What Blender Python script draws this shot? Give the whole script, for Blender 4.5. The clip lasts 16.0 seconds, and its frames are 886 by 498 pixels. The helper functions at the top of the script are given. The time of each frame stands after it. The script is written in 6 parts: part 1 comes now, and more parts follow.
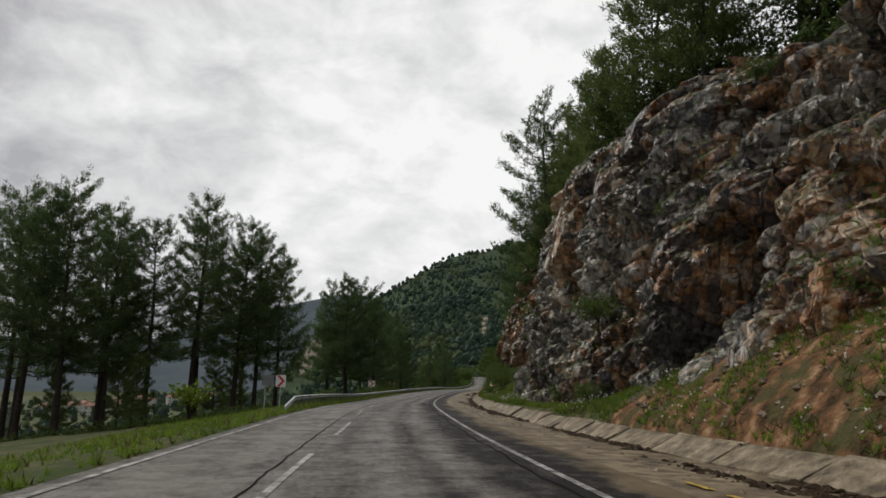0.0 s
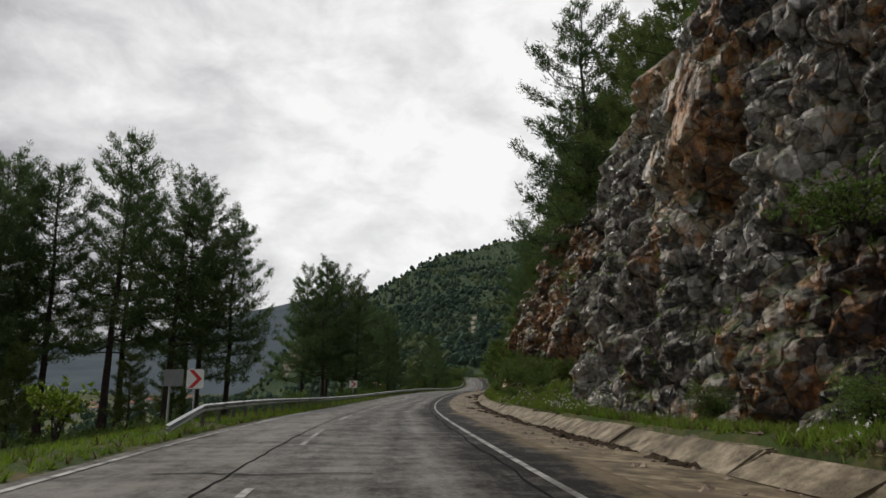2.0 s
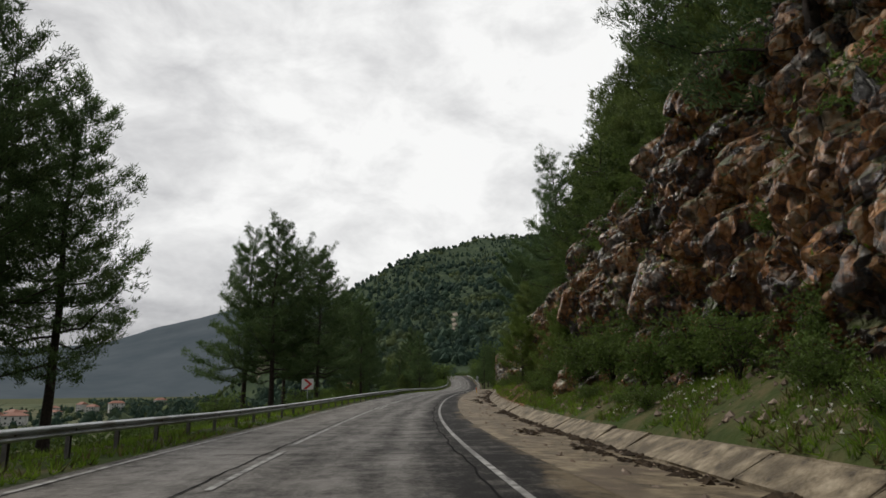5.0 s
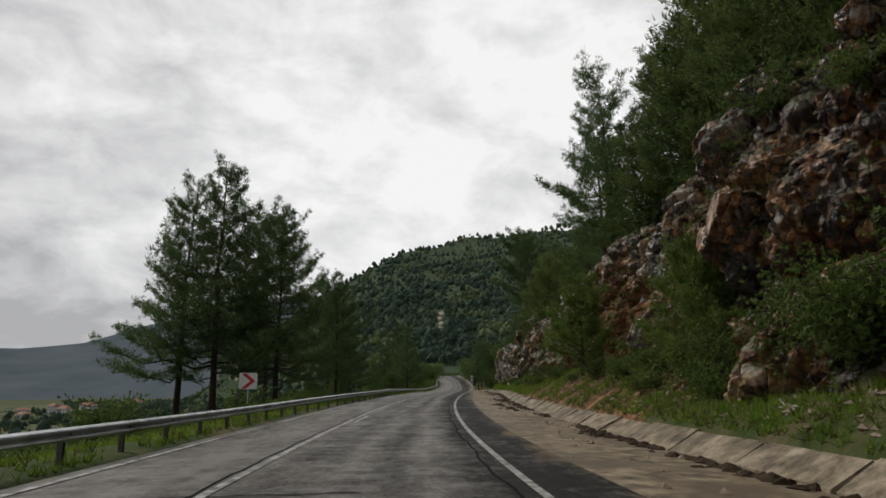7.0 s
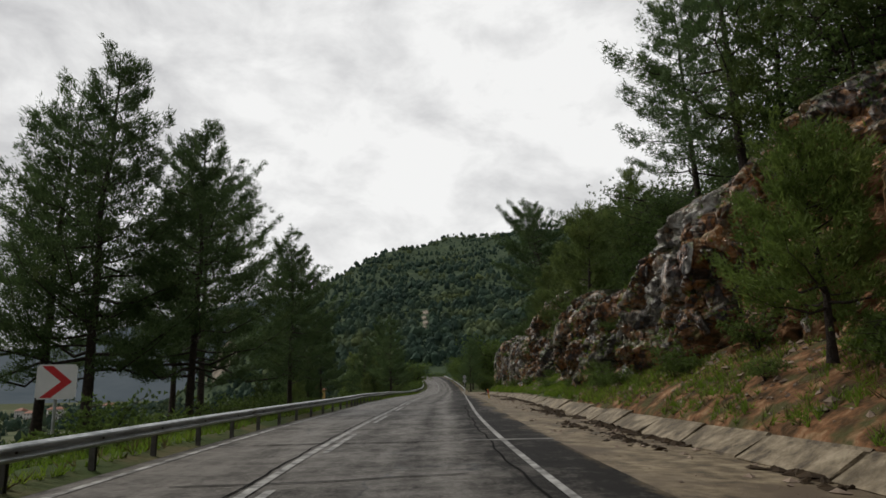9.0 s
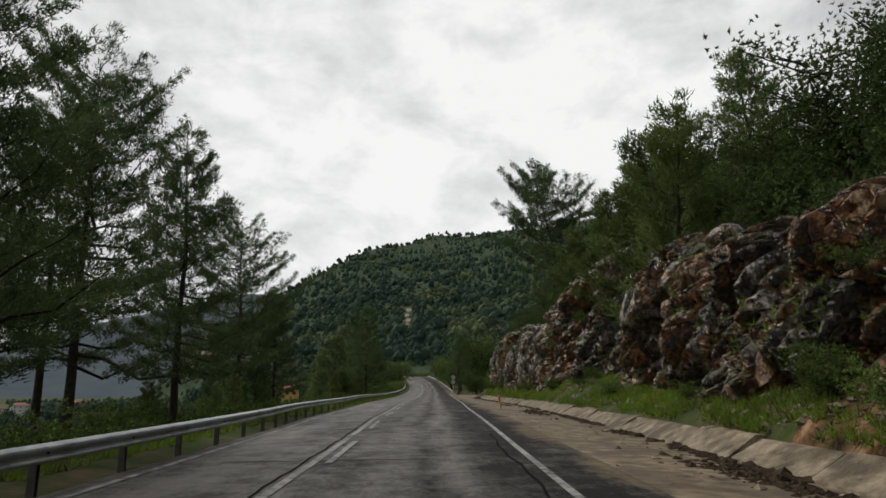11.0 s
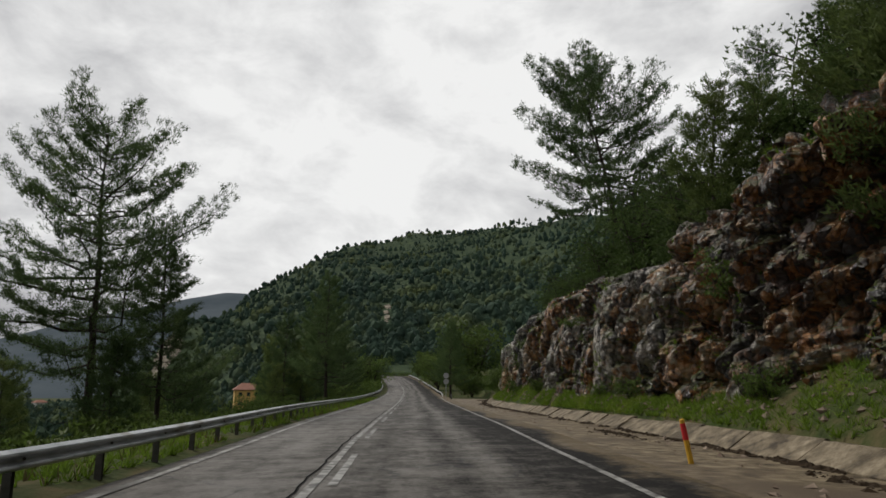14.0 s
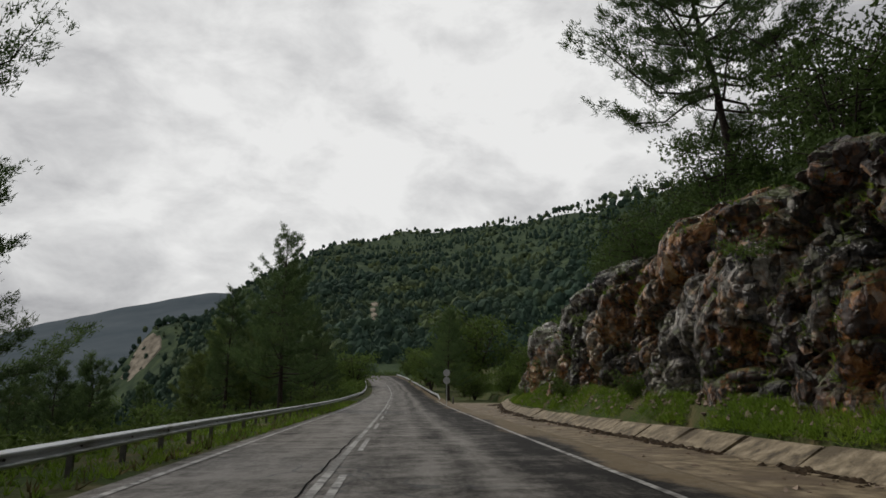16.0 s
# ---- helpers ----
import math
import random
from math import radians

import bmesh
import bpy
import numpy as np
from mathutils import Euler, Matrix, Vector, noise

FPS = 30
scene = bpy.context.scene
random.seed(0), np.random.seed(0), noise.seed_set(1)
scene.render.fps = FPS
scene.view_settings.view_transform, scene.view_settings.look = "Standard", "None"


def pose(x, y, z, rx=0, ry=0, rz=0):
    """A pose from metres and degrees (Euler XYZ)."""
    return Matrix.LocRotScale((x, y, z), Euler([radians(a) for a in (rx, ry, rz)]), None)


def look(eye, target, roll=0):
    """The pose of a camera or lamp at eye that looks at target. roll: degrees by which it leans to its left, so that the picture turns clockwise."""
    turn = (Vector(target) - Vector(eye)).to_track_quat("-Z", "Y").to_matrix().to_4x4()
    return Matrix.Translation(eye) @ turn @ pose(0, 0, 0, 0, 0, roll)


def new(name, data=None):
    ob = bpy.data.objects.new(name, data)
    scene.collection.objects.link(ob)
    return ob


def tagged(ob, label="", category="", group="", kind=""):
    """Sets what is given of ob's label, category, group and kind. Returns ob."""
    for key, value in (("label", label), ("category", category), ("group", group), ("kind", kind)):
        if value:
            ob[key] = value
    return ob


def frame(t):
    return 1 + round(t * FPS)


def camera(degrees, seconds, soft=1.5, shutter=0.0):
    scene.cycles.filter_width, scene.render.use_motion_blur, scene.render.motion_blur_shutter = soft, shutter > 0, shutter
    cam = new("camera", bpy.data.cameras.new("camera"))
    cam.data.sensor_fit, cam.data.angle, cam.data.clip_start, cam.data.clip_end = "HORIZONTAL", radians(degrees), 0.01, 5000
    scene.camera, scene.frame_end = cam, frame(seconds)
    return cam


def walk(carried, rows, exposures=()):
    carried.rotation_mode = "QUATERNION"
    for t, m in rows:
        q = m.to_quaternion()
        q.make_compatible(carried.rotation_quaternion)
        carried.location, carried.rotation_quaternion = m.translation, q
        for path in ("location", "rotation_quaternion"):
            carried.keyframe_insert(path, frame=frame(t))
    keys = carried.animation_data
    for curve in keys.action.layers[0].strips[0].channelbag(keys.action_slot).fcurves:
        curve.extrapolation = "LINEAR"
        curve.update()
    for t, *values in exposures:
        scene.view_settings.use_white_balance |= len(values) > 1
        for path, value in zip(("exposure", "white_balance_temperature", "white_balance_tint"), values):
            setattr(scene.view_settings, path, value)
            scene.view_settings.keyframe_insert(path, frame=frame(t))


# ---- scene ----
cam = camera(67.0, 16.0, soft=1.6)
PATH = [
    (0, (0.000, 0.000, 1.350), (-0.000, 9.803, 3.328), 0.48),
    (0.5, (-0.334, 4.392, 1.327), (-0.288, 14.194, 3.308), 0.40),
    (1, (-0.613, 8.610, 1.305), (-0.522, 18.412, 3.285), 0.41),
    (1.5, (-0.897, 12.821, 1.256), (-0.751, 22.621, 3.244), 0.36),
    (2, (-1.149, 17.134, 1.235), (-0.949, 26.930, 3.231), 0.19),
    (2.5, (-1.354, 21.514, 1.265), (-1.112, 31.311, 3.256), 0.07),
    (3, (-1.585, 25.892, 1.277), (-1.282, 35.688, 3.262), -0.13),
    (3.5, (-1.825, 30.154, 1.305), (-1.457, 39.950, 3.282), -0.19),
    (4, (-1.937, 34.591, 1.266), (-1.516, 44.385, 3.241), -0.31),
    (4.5, (-2.050, 39.143, 1.240), (-1.566, 48.933, 3.222), -0.39),
    (5, (-2.154, 43.854, 1.210), (-1.618, 53.640, 3.196), -0.43),
    (7.5, (-2.593, 68.275, 0.977), (-1.767, 78.036, 2.988), -0.56),
    (8, (-2.490, 73.351, 0.984), (-1.603, 83.104, 3.004), -0.72),
    (8.5, (-2.335, 78.218, 1.018), (-1.390, 87.967, 3.035), -0.71),
    (9, (-2.188, 83.137, 1.066), (-1.171, 92.878, 3.084), -0.76),
    (11.5, (-0.305, 107.692, 1.321), (0.995, 117.398, 3.348), 0.18),
    (12, (0.052, 112.484, 1.349), (1.404, 122.181, 3.384), 0.24),
    (12.5, (0.457, 117.337, 1.410), (1.858, 127.029, 3.438), 0.30),
    (13, (0.863, 122.425, 1.433), (2.311, 132.110, 3.456), 0.28),
    (13.5, (1.282, 127.271, 1.385), (2.772, 136.950, 3.412), 0.25),
    (14, (1.642, 132.246, 1.371), (3.191, 141.914, 3.404), 0.14),
    (14.5, (2.129, 137.298, 1.394), (3.736, 146.956, 3.429), 0.14),
    (15, (2.662, 142.427, 1.412), (4.308, 152.078, 3.450), 0.05),
    (15.5, (3.153, 147.697, 1.406), (4.842, 157.340, 3.446), 0.04),
    (16, (3.724, 152.909, 1.405), (5.455, 162.544, 3.448), 0.05),
]
walk(cam, [(t, look(eye, target, roll)) for t, eye, target, roll in PATH], [(0, 0.06), (4, 0.1), (8, 0.02), (12, 0.05), (14, -0.02), (16, -0.12)])

# ---- sky and light: heavy, bright overcast after rain ----
scene.view_settings.exposure = 0.0
world = bpy.data.worlds.new("overcast_sky")
scene.world = world
world.use_nodes = True
wt = world.node_tree
wt.nodes.clear()


def wnode(kind, **kw):
    n = wt.nodes.new(kind)
    for k, v in kw.items():
        n.inputs[k].default_value = v
    return n


w_out = wt.nodes.new("ShaderNodeOutputWorld")
w_bg = wnode("ShaderNodeBackground", Strength=1.0)
w_sky = wt.nodes.new("ShaderNodeTexSky")
w_sky.sky_type = "NISHITA"
w_sky.sun_disc = False
w_sky.sun_elevation = radians(46)
w_sky.sun_rotation = radians(-51)
w_coord = wt.nodes.new("ShaderNodeTexCoord")
w_map = wt.nodes.new("ShaderNodeMapping")
w_map.inputs["Scale"].default_value = (1.0, 1.0, 1.7)
w_map.inputs["Location"].default_value = (0.35, 0.1, 0.0)
w_n1 = wnode("ShaderNodeTexNoise", Scale=7.5, Detail=10.0, Roughness=0.58, Distortion=0.25)
w_n2 = wnode("ShaderNodeTexNoise", Scale=1.3, Detail=3.0, Roughness=0.5)
w_dot = wt.nodes.new("ShaderNodeVectorMath")
w_dot.operation = "DOT_PRODUCT"
w_dot.inputs[1].default_value = (0.22, 0.88, 0.42)
w_glow = wt.nodes.new("ShaderNodeMapRange")
w_glow.inputs["From Min"].default_value, w_glow.inputs["From Max"].default_value = 0.6, 1.0
w_glow.inputs["To Min"].default_value, w_glow.inputs["To Max"].default_value = -0.27, 0.17
w_add = wt.nodes.new("ShaderNodeMath")
w_add.operation = "ADD"
w_sum = wt.nodes.new("ShaderNodeMath")
w_sum.operation = "ADD"
w_ramp = wt.nodes.new("ShaderNodeValToRGB")
w_ramp.color_ramp.elements[0].position = 0.0
w_ramp.color_ramp.elements[0].color = (0.4, 0.4, 0.415, 1)
w_ramp.color_ramp.elements[1].position = 1.0
w_ramp.color_ramp.elements[1].color = (0.88, 0.88, 0.872, 1)
w_tone = wt.nodes.new("ShaderNodeMixRGB")
w_tone.blend_type = "ADD"
w_tone.inputs["Fac"].default_value = 0.002
wl = wt.links.new
wl(w_coord.outputs["Generated"], w_map.inputs["Vector"])
wl(w_coord.outputs["Generated"], w_dot.inputs[0])
wl(w_dot.outputs["Value"], w_glow.inputs["Value"])
wl(w_map.outputs["Vector"], w_n1.inputs["Vector"])
wl(w_map.outputs["Vector"], w_n2.inputs["Vector"])
wl(w_n1.outputs["Fac"], w_add.inputs[0])
wl(w_n2.outputs["Fac"], w_add.inputs[1])
wl(w_add.outputs[0], w_sum.inputs[0])
wl(w_glow.outputs["Result"], w_sum.inputs[1])
w_fit = wt.nodes.new("ShaderNodeMapRange")
w_fit.inputs["From Min"].default_value, w_fit.inputs["From Max"].default_value = 0.82, 1.3
wl(w_sum.outputs[0], w_fit.inputs["Value"])
wl(w_fit.outputs["Result"], w_ramp.inputs["Fac"])
wl(w_ramp.outputs["Color"], w_tone.inputs["Color1"])
wl(w_sky.outputs["Color"], w_tone.inputs["Color2"])
wl(w_tone.outputs["Color"], w_bg.inputs["Color"])
wl(w_bg.outputs["Background"], w_out.inputs["Surface"])

sun = new("sun", bpy.data.lights.new("sun", "SUN"))
sun.data.energy = 1.95
sun.data.angle = radians(20)
sun.data.color = (1.0, 0.95, 0.87)
sun.matrix_world = look((-52, 42, 68), (0, 0, 0))


# ---- materials ----
def material(name, stops, scale=1.0, rough=0.8, bump=0.3, bump_scale=None, detail=8.0, random_tint=0.0, spec=0.4, second=None, rough_var=0.0, metal=0.0, stretch=(1, 1, 1), through_light=0.0):
    """A grained surface: a colour ramp over noise in real metres, a second larger stain, fine relief."""
    m = bpy.data.materials.new(name)
    m.use_nodes = True
    t = m.node_tree
    b = t.nodes["Principled BSDF"]
    co = t.nodes.new("ShaderNodeTexCoord")
    mp = t.nodes.new("ShaderNodeMapping")
    mp.inputs["Scale"].default_value = stretch
    t.links.new(co.outputs["Object"], mp.inputs["Vector"])
    n = t.nodes.new("ShaderNodeTexNoise")
    n.inputs["Scale"].default_value, n.inputs["Detail"].default_value, n.inputs["Roughness"].default_value = scale, detail, 0.62
    t.links.new(mp.outputs["Vector"], n.inputs["Vector"])
    r = t.nodes.new("ShaderNodeValToRGB")
    r.color_ramp.elements[0].position, r.color_ramp.elements[1].position = stops[0][0], stops[-1][0]
    r.color_ramp.elements[0].color, r.color_ramp.elements[1].color = (*stops[0][1], 1), (*stops[-1][1], 1)
    for p, c in stops[1:-1]:
        r.color_ramp.elements.new(p).color = (*c, 1)
    t.links.new(n.outputs["Fac"], r.inputs["Fac"])
    col = r.outputs["Color"]
    if second:
        colour, sc, lo, hi = second
        n2 = t.nodes.new("ShaderNodeTexNoise")
        n2.inputs["Scale"].default_value, n2.inputs["Detail"].default_value = sc, 5.0
        t.links.new(mp.outputs["Vector"], n2.inputs["Vector"])
        mr = t.nodes.new("ShaderNodeMapRange")
        mr.inputs["From Min"].default_value, mr.inputs["From Max"].default_value = lo, hi
        t.links.new(n2.outputs["Fac"], mr.inputs["Value"])
        mx = t.nodes.new("ShaderNodeMixRGB")
        mx.inputs["Color2"].default_value = (*colour, 1)
        t.links.new(mr.outputs["Result"], mx.inputs["Fac"])
        t.links.new(col, mx.inputs["Color1"])
        col = mx.outputs["Color"]
    if random_tint:
        oi = t.nodes.new("ShaderNodeObjectInfo")
        ge = t.nodes.new("ShaderNodeNewGeometry")
        ad = t.nodes.new("ShaderNodeMath")
        ad.operation = "ADD"
        t.links.new(oi.outputs["Random"], ad.inputs[0])
        t.links.new(ge.outputs["Random Per Island"], ad.inputs[1])
        mr = t.nodes.new("ShaderNodeMapRange")
        mr.inputs["From Max"].default_value = 2.0
        mr.inputs["To Min"].default_value, mr.inputs["To Max"].default_value = 1 - random_tint, 1 + random_tint
        t.links.new(ad.outputs[0], mr.inputs["Value"])
        hs = t.nodes.new("ShaderNodeHueSaturation")
        t.links.new(mr.outputs["Result"], hs.inputs["Value"])
        t.links.new(col, hs.inputs["Color"])
        col = hs.outputs["Color"]
    t.links.new(col, b.inputs["Base Color"])
    b.inputs["Roughness"].default_value, b.inputs["Metallic"].default_value = rough, metal
    b.inputs["Specular IOR Level"].default_value = spec
    if rough_var:
        mr = t.nodes.new("ShaderNodeMapRange")
        mr.inputs["From Min"].default_value, mr.inputs["From Max"].default_value = 0.35, 0.65
        mr.inputs["To Min"].default_value, mr.inputs["To Max"].default_value = rough - rough_var, rough + rough_var
        t.links.new(n.outputs["Fac"], mr.inputs["Value"])
        t.links.new(mr.outputs["Result"], b.inputs["Roughness"])
    if bump:
        nb = t.nodes.new("ShaderNodeTexNoise")
        nb.inputs["Scale"].default_value, nb.inputs["Detail"].default_value = bump_scale or scale * 4, 6.0
        t.links.new(mp.outputs["Vector"], nb.inputs["Vector"])
        bp = t.nodes.new("ShaderNodeBump")
        bp.inputs["Strength"].default_value, bp.inputs["Distance"].default_value = bump, 0.1
        t.links.new(nb.outputs["Fac"], bp.inputs["Height"])
        t.links.new(bp.outputs["Normal"], b.inputs["Normal"])
    if through_light:
        tr = t.nodes.new("ShaderNodeBsdfTranslucent")
        t.links.new(col, tr.inputs["Color"])
        ms = t.nodes.new("ShaderNodeMixShader")
        ms.inputs["Fac"].default_value = through_light
        t.links.new(b.outputs["BSDF"], ms.inputs[1])
        t.links.new(tr.outputs["BSDF"], ms.inputs[2])
        t.links.new(ms.outputs["Shader"], t.nodes["Material Output"].inputs["Surface"])
    return m


def asphalt_material():
    """Wet asphalt: u runs across the lanes in metres, v along the road; worn pale tracks, dark wet bands, cracks, grain."""
    m = bpy.data.materials.new("wet_asphalt")
    m.use_nodes = True
    t = m.node_tree
    b = t.nodes["Principled BSDF"]
    uv = t.nodes.new("ShaderNodeUVMap")
    uv.uv_map = "lane"

    def noise_at(sx, sy, detail, rough=0.6):
        mp = t.nodes.new("ShaderNodeMapping")
        mp.inputs["Scale"].default_value = (sx, sy, 1)
        t.links.new(uv.outputs["UV"], mp.inputs["Vector"])
        n = t.nodes.new("ShaderNodeTexNoise")
        n.inputs["Scale"].default_value, n.inputs["Detail"].default_value, n.inputs["Roughness"].default_value = 1.0, detail, rough
        t.links.new(mp.outputs["Vector"], n.inputs["Vector"])
        return n.outputs["Fac"]

    def ranged(value, lo, hi, a=0.0, c=1.0):
        r = t.nodes.new("ShaderNodeMapRange")
        r.inputs["From Min"].default_value, r.inputs["From Max"].default_value = lo, hi
        r.inputs["To Min"].default_value, r.inputs["To Max"].default_value = a, c
        t.links.new(value, r.inputs["Value"])
        return r.outputs["Result"]

    def op(kind, a, c):
        x = t.nodes.new("ShaderNodeMath")
        x.operation = kind
        for k, q in enumerate((a, c)):
            if isinstance(q, (int, float)):
                x.inputs[k].default_value = q
            else:
                t.links.new(q, x.inputs[k])
        return x.outputs[0]

    sep = t.nodes.new("ShaderNodeSeparateXYZ")
    t.links.new(uv.outputs["UV"], sep.inputs["Vector"])
    wob = op("ADD", sep.outputs["X"], op("MULTIPLY", op("SUBTRACT", noise_at(0.1, 0.05, 3), 0.5), 1.6))
    lanes = t.nodes.new("ShaderNodeValToRGB")
    e = lanes.color_ramp.elements
    e[0].position, e[0].color = 0.0, (0.5, 0.5, 0.5, 1)
    e[1].position, e[1].color = 1.0, (0.3, 0.3, 0.3, 1)
    for p, v in ((0.12, 0.62), (0.24, 0.7), (0.36, 0.6), (0.46, 0.5), (0.55, 0.62), (0.62, 0.42), (0.68, 0.66), (0.76, 0.3), (0.88, 0.22)):
        e.new(p).color = (v, v, v, 1)
    t.links.new(ranged(wob, -3.3, 5.8), lanes.inputs["Fac"])
    mixv = op("ADD", op("MULTIPLY", lanes.outputs["Color"], 0.8), op("MULTIPLY", op("SUBTRACT", noise_at(1.1, 0.16, 8, 0.72), 0.2), 0.7))
    mixv = op("ADD", mixv, op("MULTIPLY", op("SUBTRACT", noise_at(0.5, 0.7, 7, 0.75), 0.5), 0.75))
    mixv = op("ADD", mixv, op("MULTIPLY", op("SUBTRACT", noise_at(2.6, 1.9, 8, 0.75), 0.5), 0.75))
    mixv = op("ADD", mixv, op("MULTIPLY", op("SUBTRACT", noise_at(13, 11, 6, 0.85), 0.5), 0.7))
    mixv = op("ADD", mixv, op("MULTIPLY", op("SUBTRACT", noise_at(0.4, 1.5, 4, 0.6), 0.5), 0.28))
    r = t.nodes.new("ShaderNodeValToRGB")
    f = r.color_ramp.elements
    f[0].position, f[0].color = 0.4, (0.018, 0.017, 0.016, 1)
    f[1].position, f[1].color = 0.82, (0.118, 0.104, 0.086, 1)
    f.new(0.6).color = (0.054, 0.047, 0.038, 1)
    t.links.new(mixv, r.inputs["Fac"])
    # thin wandering cracks filled with tar
    crack = t.nodes.new("ShaderNodeTexVoronoi")
    crack.feature = "DISTANCE_TO_EDGE"
    mp = t.nodes.new("ShaderNodeMapping")
    mp.inputs["Scale"].default_value = (0.28, 0.2, 1)
    wv = t.nodes.new("ShaderNodeMixRGB")
    wv.inputs["Fac"].default_value = 0.25
    nz = t.nodes.new("ShaderNodeTexNoise")
    nz.inputs["Scale"].default_value = 0.8
    t.links.new(uv.outputs["UV"], nz.inputs["Vector"])
    t.links.new(uv.outputs["UV"], mp.inputs["Vector"])
    t.links.new(mp.outputs["Vector"], wv.inputs["Color1"])
    t.links.new(nz.outputs["Color"], wv.inputs["Color2"])
    t.links.new(wv.outputs["Color"], crack.inputs["Vector"])
    crack.inputs["Scale"].default_value = 1.4
    line = op("MULTIPLY", ranged(crack.outputs["Distance"], 0.0, 0.012, 1, 0), ranged(noise_at(0.2, 0.15, 3), 0.45, 0.6))
    mx = t.nodes.new("ShaderNodeMixRGB")
    mx.inputs["Color2"].default_value = (0.012, 0.012, 0.012, 1)
    t.links.new(line, mx.inputs["Fac"])
    t.links.new(r.outputs["Color"], mx.inputs["Color1"])
    drift = op("ADD", sep.outputs["X"], op("ADD", op("MULTIPLY", op("SUBTRACT", noise_at(0.35, 0.16, 6, 0.6), 0.5), 3.4), op("MULTIPLY", op("SUBTRACT", noise_at(3.0, 2.0, 6, 0.7), 0.5), 1.3)))
    sand = t.nodes.new("ShaderNodeMixRGB")
    sand.inputs["Color2"].default_value = (0.16, 0.125, 0.08, 1)
    t.links.new(ranged(drift, 5.15, 5.6, 0, 0.85), sand.inputs["Fac"])
    t.links.new(mx.outputs["Color"], sand.inputs["Color1"])
    t.links.new(sand.outputs["Color"], b.inputs["Base Color"])
    t.links.new(op("ADD", ranged(mixv, 0.4, 0.85, 0.62, 0.42), op("MULTIPLY", noise_at(4, 2, 5), 0.12)), b.inputs["Roughness"])
    t.links.new(ranged(mixv, 0.42, 0.85, 0.05, 0.36), b.inputs["Specular IOR Level"])
    bp = t.nodes.new("ShaderNodeBump")
    bp.inputs["Strength"].default_value, bp.inputs["Distance"].default_value = 0.35, 0.02
    t.links.new(noise_at(35, 35, 4, 0.8), bp.inputs["Height"])
    t.links.new(bp.outputs["Normal"], b.inputs["Normal"])
    return m


M_ASPHALT = asphalt_material()
M_YELLOW = material("worn_yellow_paint", [(0.36, (0.25, 0.17, 0.05)), (0.6, (0.6, 0.4, 0.05))], 4, 0.6, 0.1)
M_TAR = material("black_tar", [(0.3, (0.008, 0.008, 0.008)), (0.7, (0.02, 0.02, 0.02))], 3, 0.95, 0.1, spec=0.03)
M_PAINT = material("worn_white_road_paint", [(0.38, (0.045, 0.042, 0.038)), (0.47, (0.2, 0.195, 0.18)), (0.56, (0.33, 0.325, 0.305)), (0.68, (0.46, 0.455, 0.43))], 3.2, 0.55, 0.2, second=((0.07, 0.065, 0.055), 0.35, 0.52, 0.68))
M_CONCRETE = material("dirty_concrete", [(0.36, (0.055, 0.04, 0.023)), (0.46, (0.13, 0.098, 0.058)), (0.54, (0.2, 0.155, 0.094)), (0.66, (0.3, 0.245, 0.16))], 2.2, 0.7, 0.35, 25, second=((0.1, 0.072, 0.045), 0.45, 0.5, 0.64))
M_KERB = material("stained_kerb_concrete", [(0.34, (0.05, 0.037, 0.022)), (0.46, (0.15, 0.118, 0.074)), (0.56, (0.235, 0.19, 0.125)), (0.68, (0.34, 0.285, 0.2))], 2.4, 0.75, 0.6, 12, second=((0.085, 0.065, 0.038), 0.8, 0.52, 0.64))
M_GROUND = material("grassy_soil", [(0.32, (0.026, 0.036, 0.013)), (0.45, (0.05, 0.064, 0.022)), (0.56, (0.085, 0.08, 0.036)), (0.7, (0.13, 0.1, 0.055))], 0.9, 0.95, 0.9, 5, spec=0.1, second=((0.04, 0.06, 0.016), 0.3, 0.46, 0.6))
M_FIELD = material("valley_fields", [(0.38, (0.03, 0.046, 0.02)), (0.46, (0.06, 0.08, 0.03)), (0.52, (0.1, 0.105, 0.055)), (0.57, (0.055, 0.075, 0.03)), (0.66, (0.15, 0.11, 0.065))], 0.02, 0.95, 0.3, 0.3, spec=0.1)
M_FLOOR = material("shrubby_wood_floor", [(0.35, (0.026, 0.042, 0.025)), (0.5, (0.044, 0.066, 0.036)), (0.65, (0.066, 0.09, 0.045))], 0.08, 0.95, 1.0, 0.4, spec=0.05)
M_SCAR = material("bare_beige_earth", [(0.35, (0.15, 0.13, 0.1)), (0.65, (0.34, 0.3, 0.24))], 0.15, 0.95, 0.6, 0.6, spec=0.1)
M_SOIL = material("red_rubbly_soil", [(0.34, (0.026, 0.02, 0.011)), (0.45, (0.085, 0.05, 0.026)), (0.55, (0.18, 0.092, 0.046)), (0.68, (0.33, 0.22, 0.13))], 1.8, 0.95, 1.0, 7, second=((0.07, 0.065, 0.028), 1.4, 0.5, 0.62), spec=0.1)


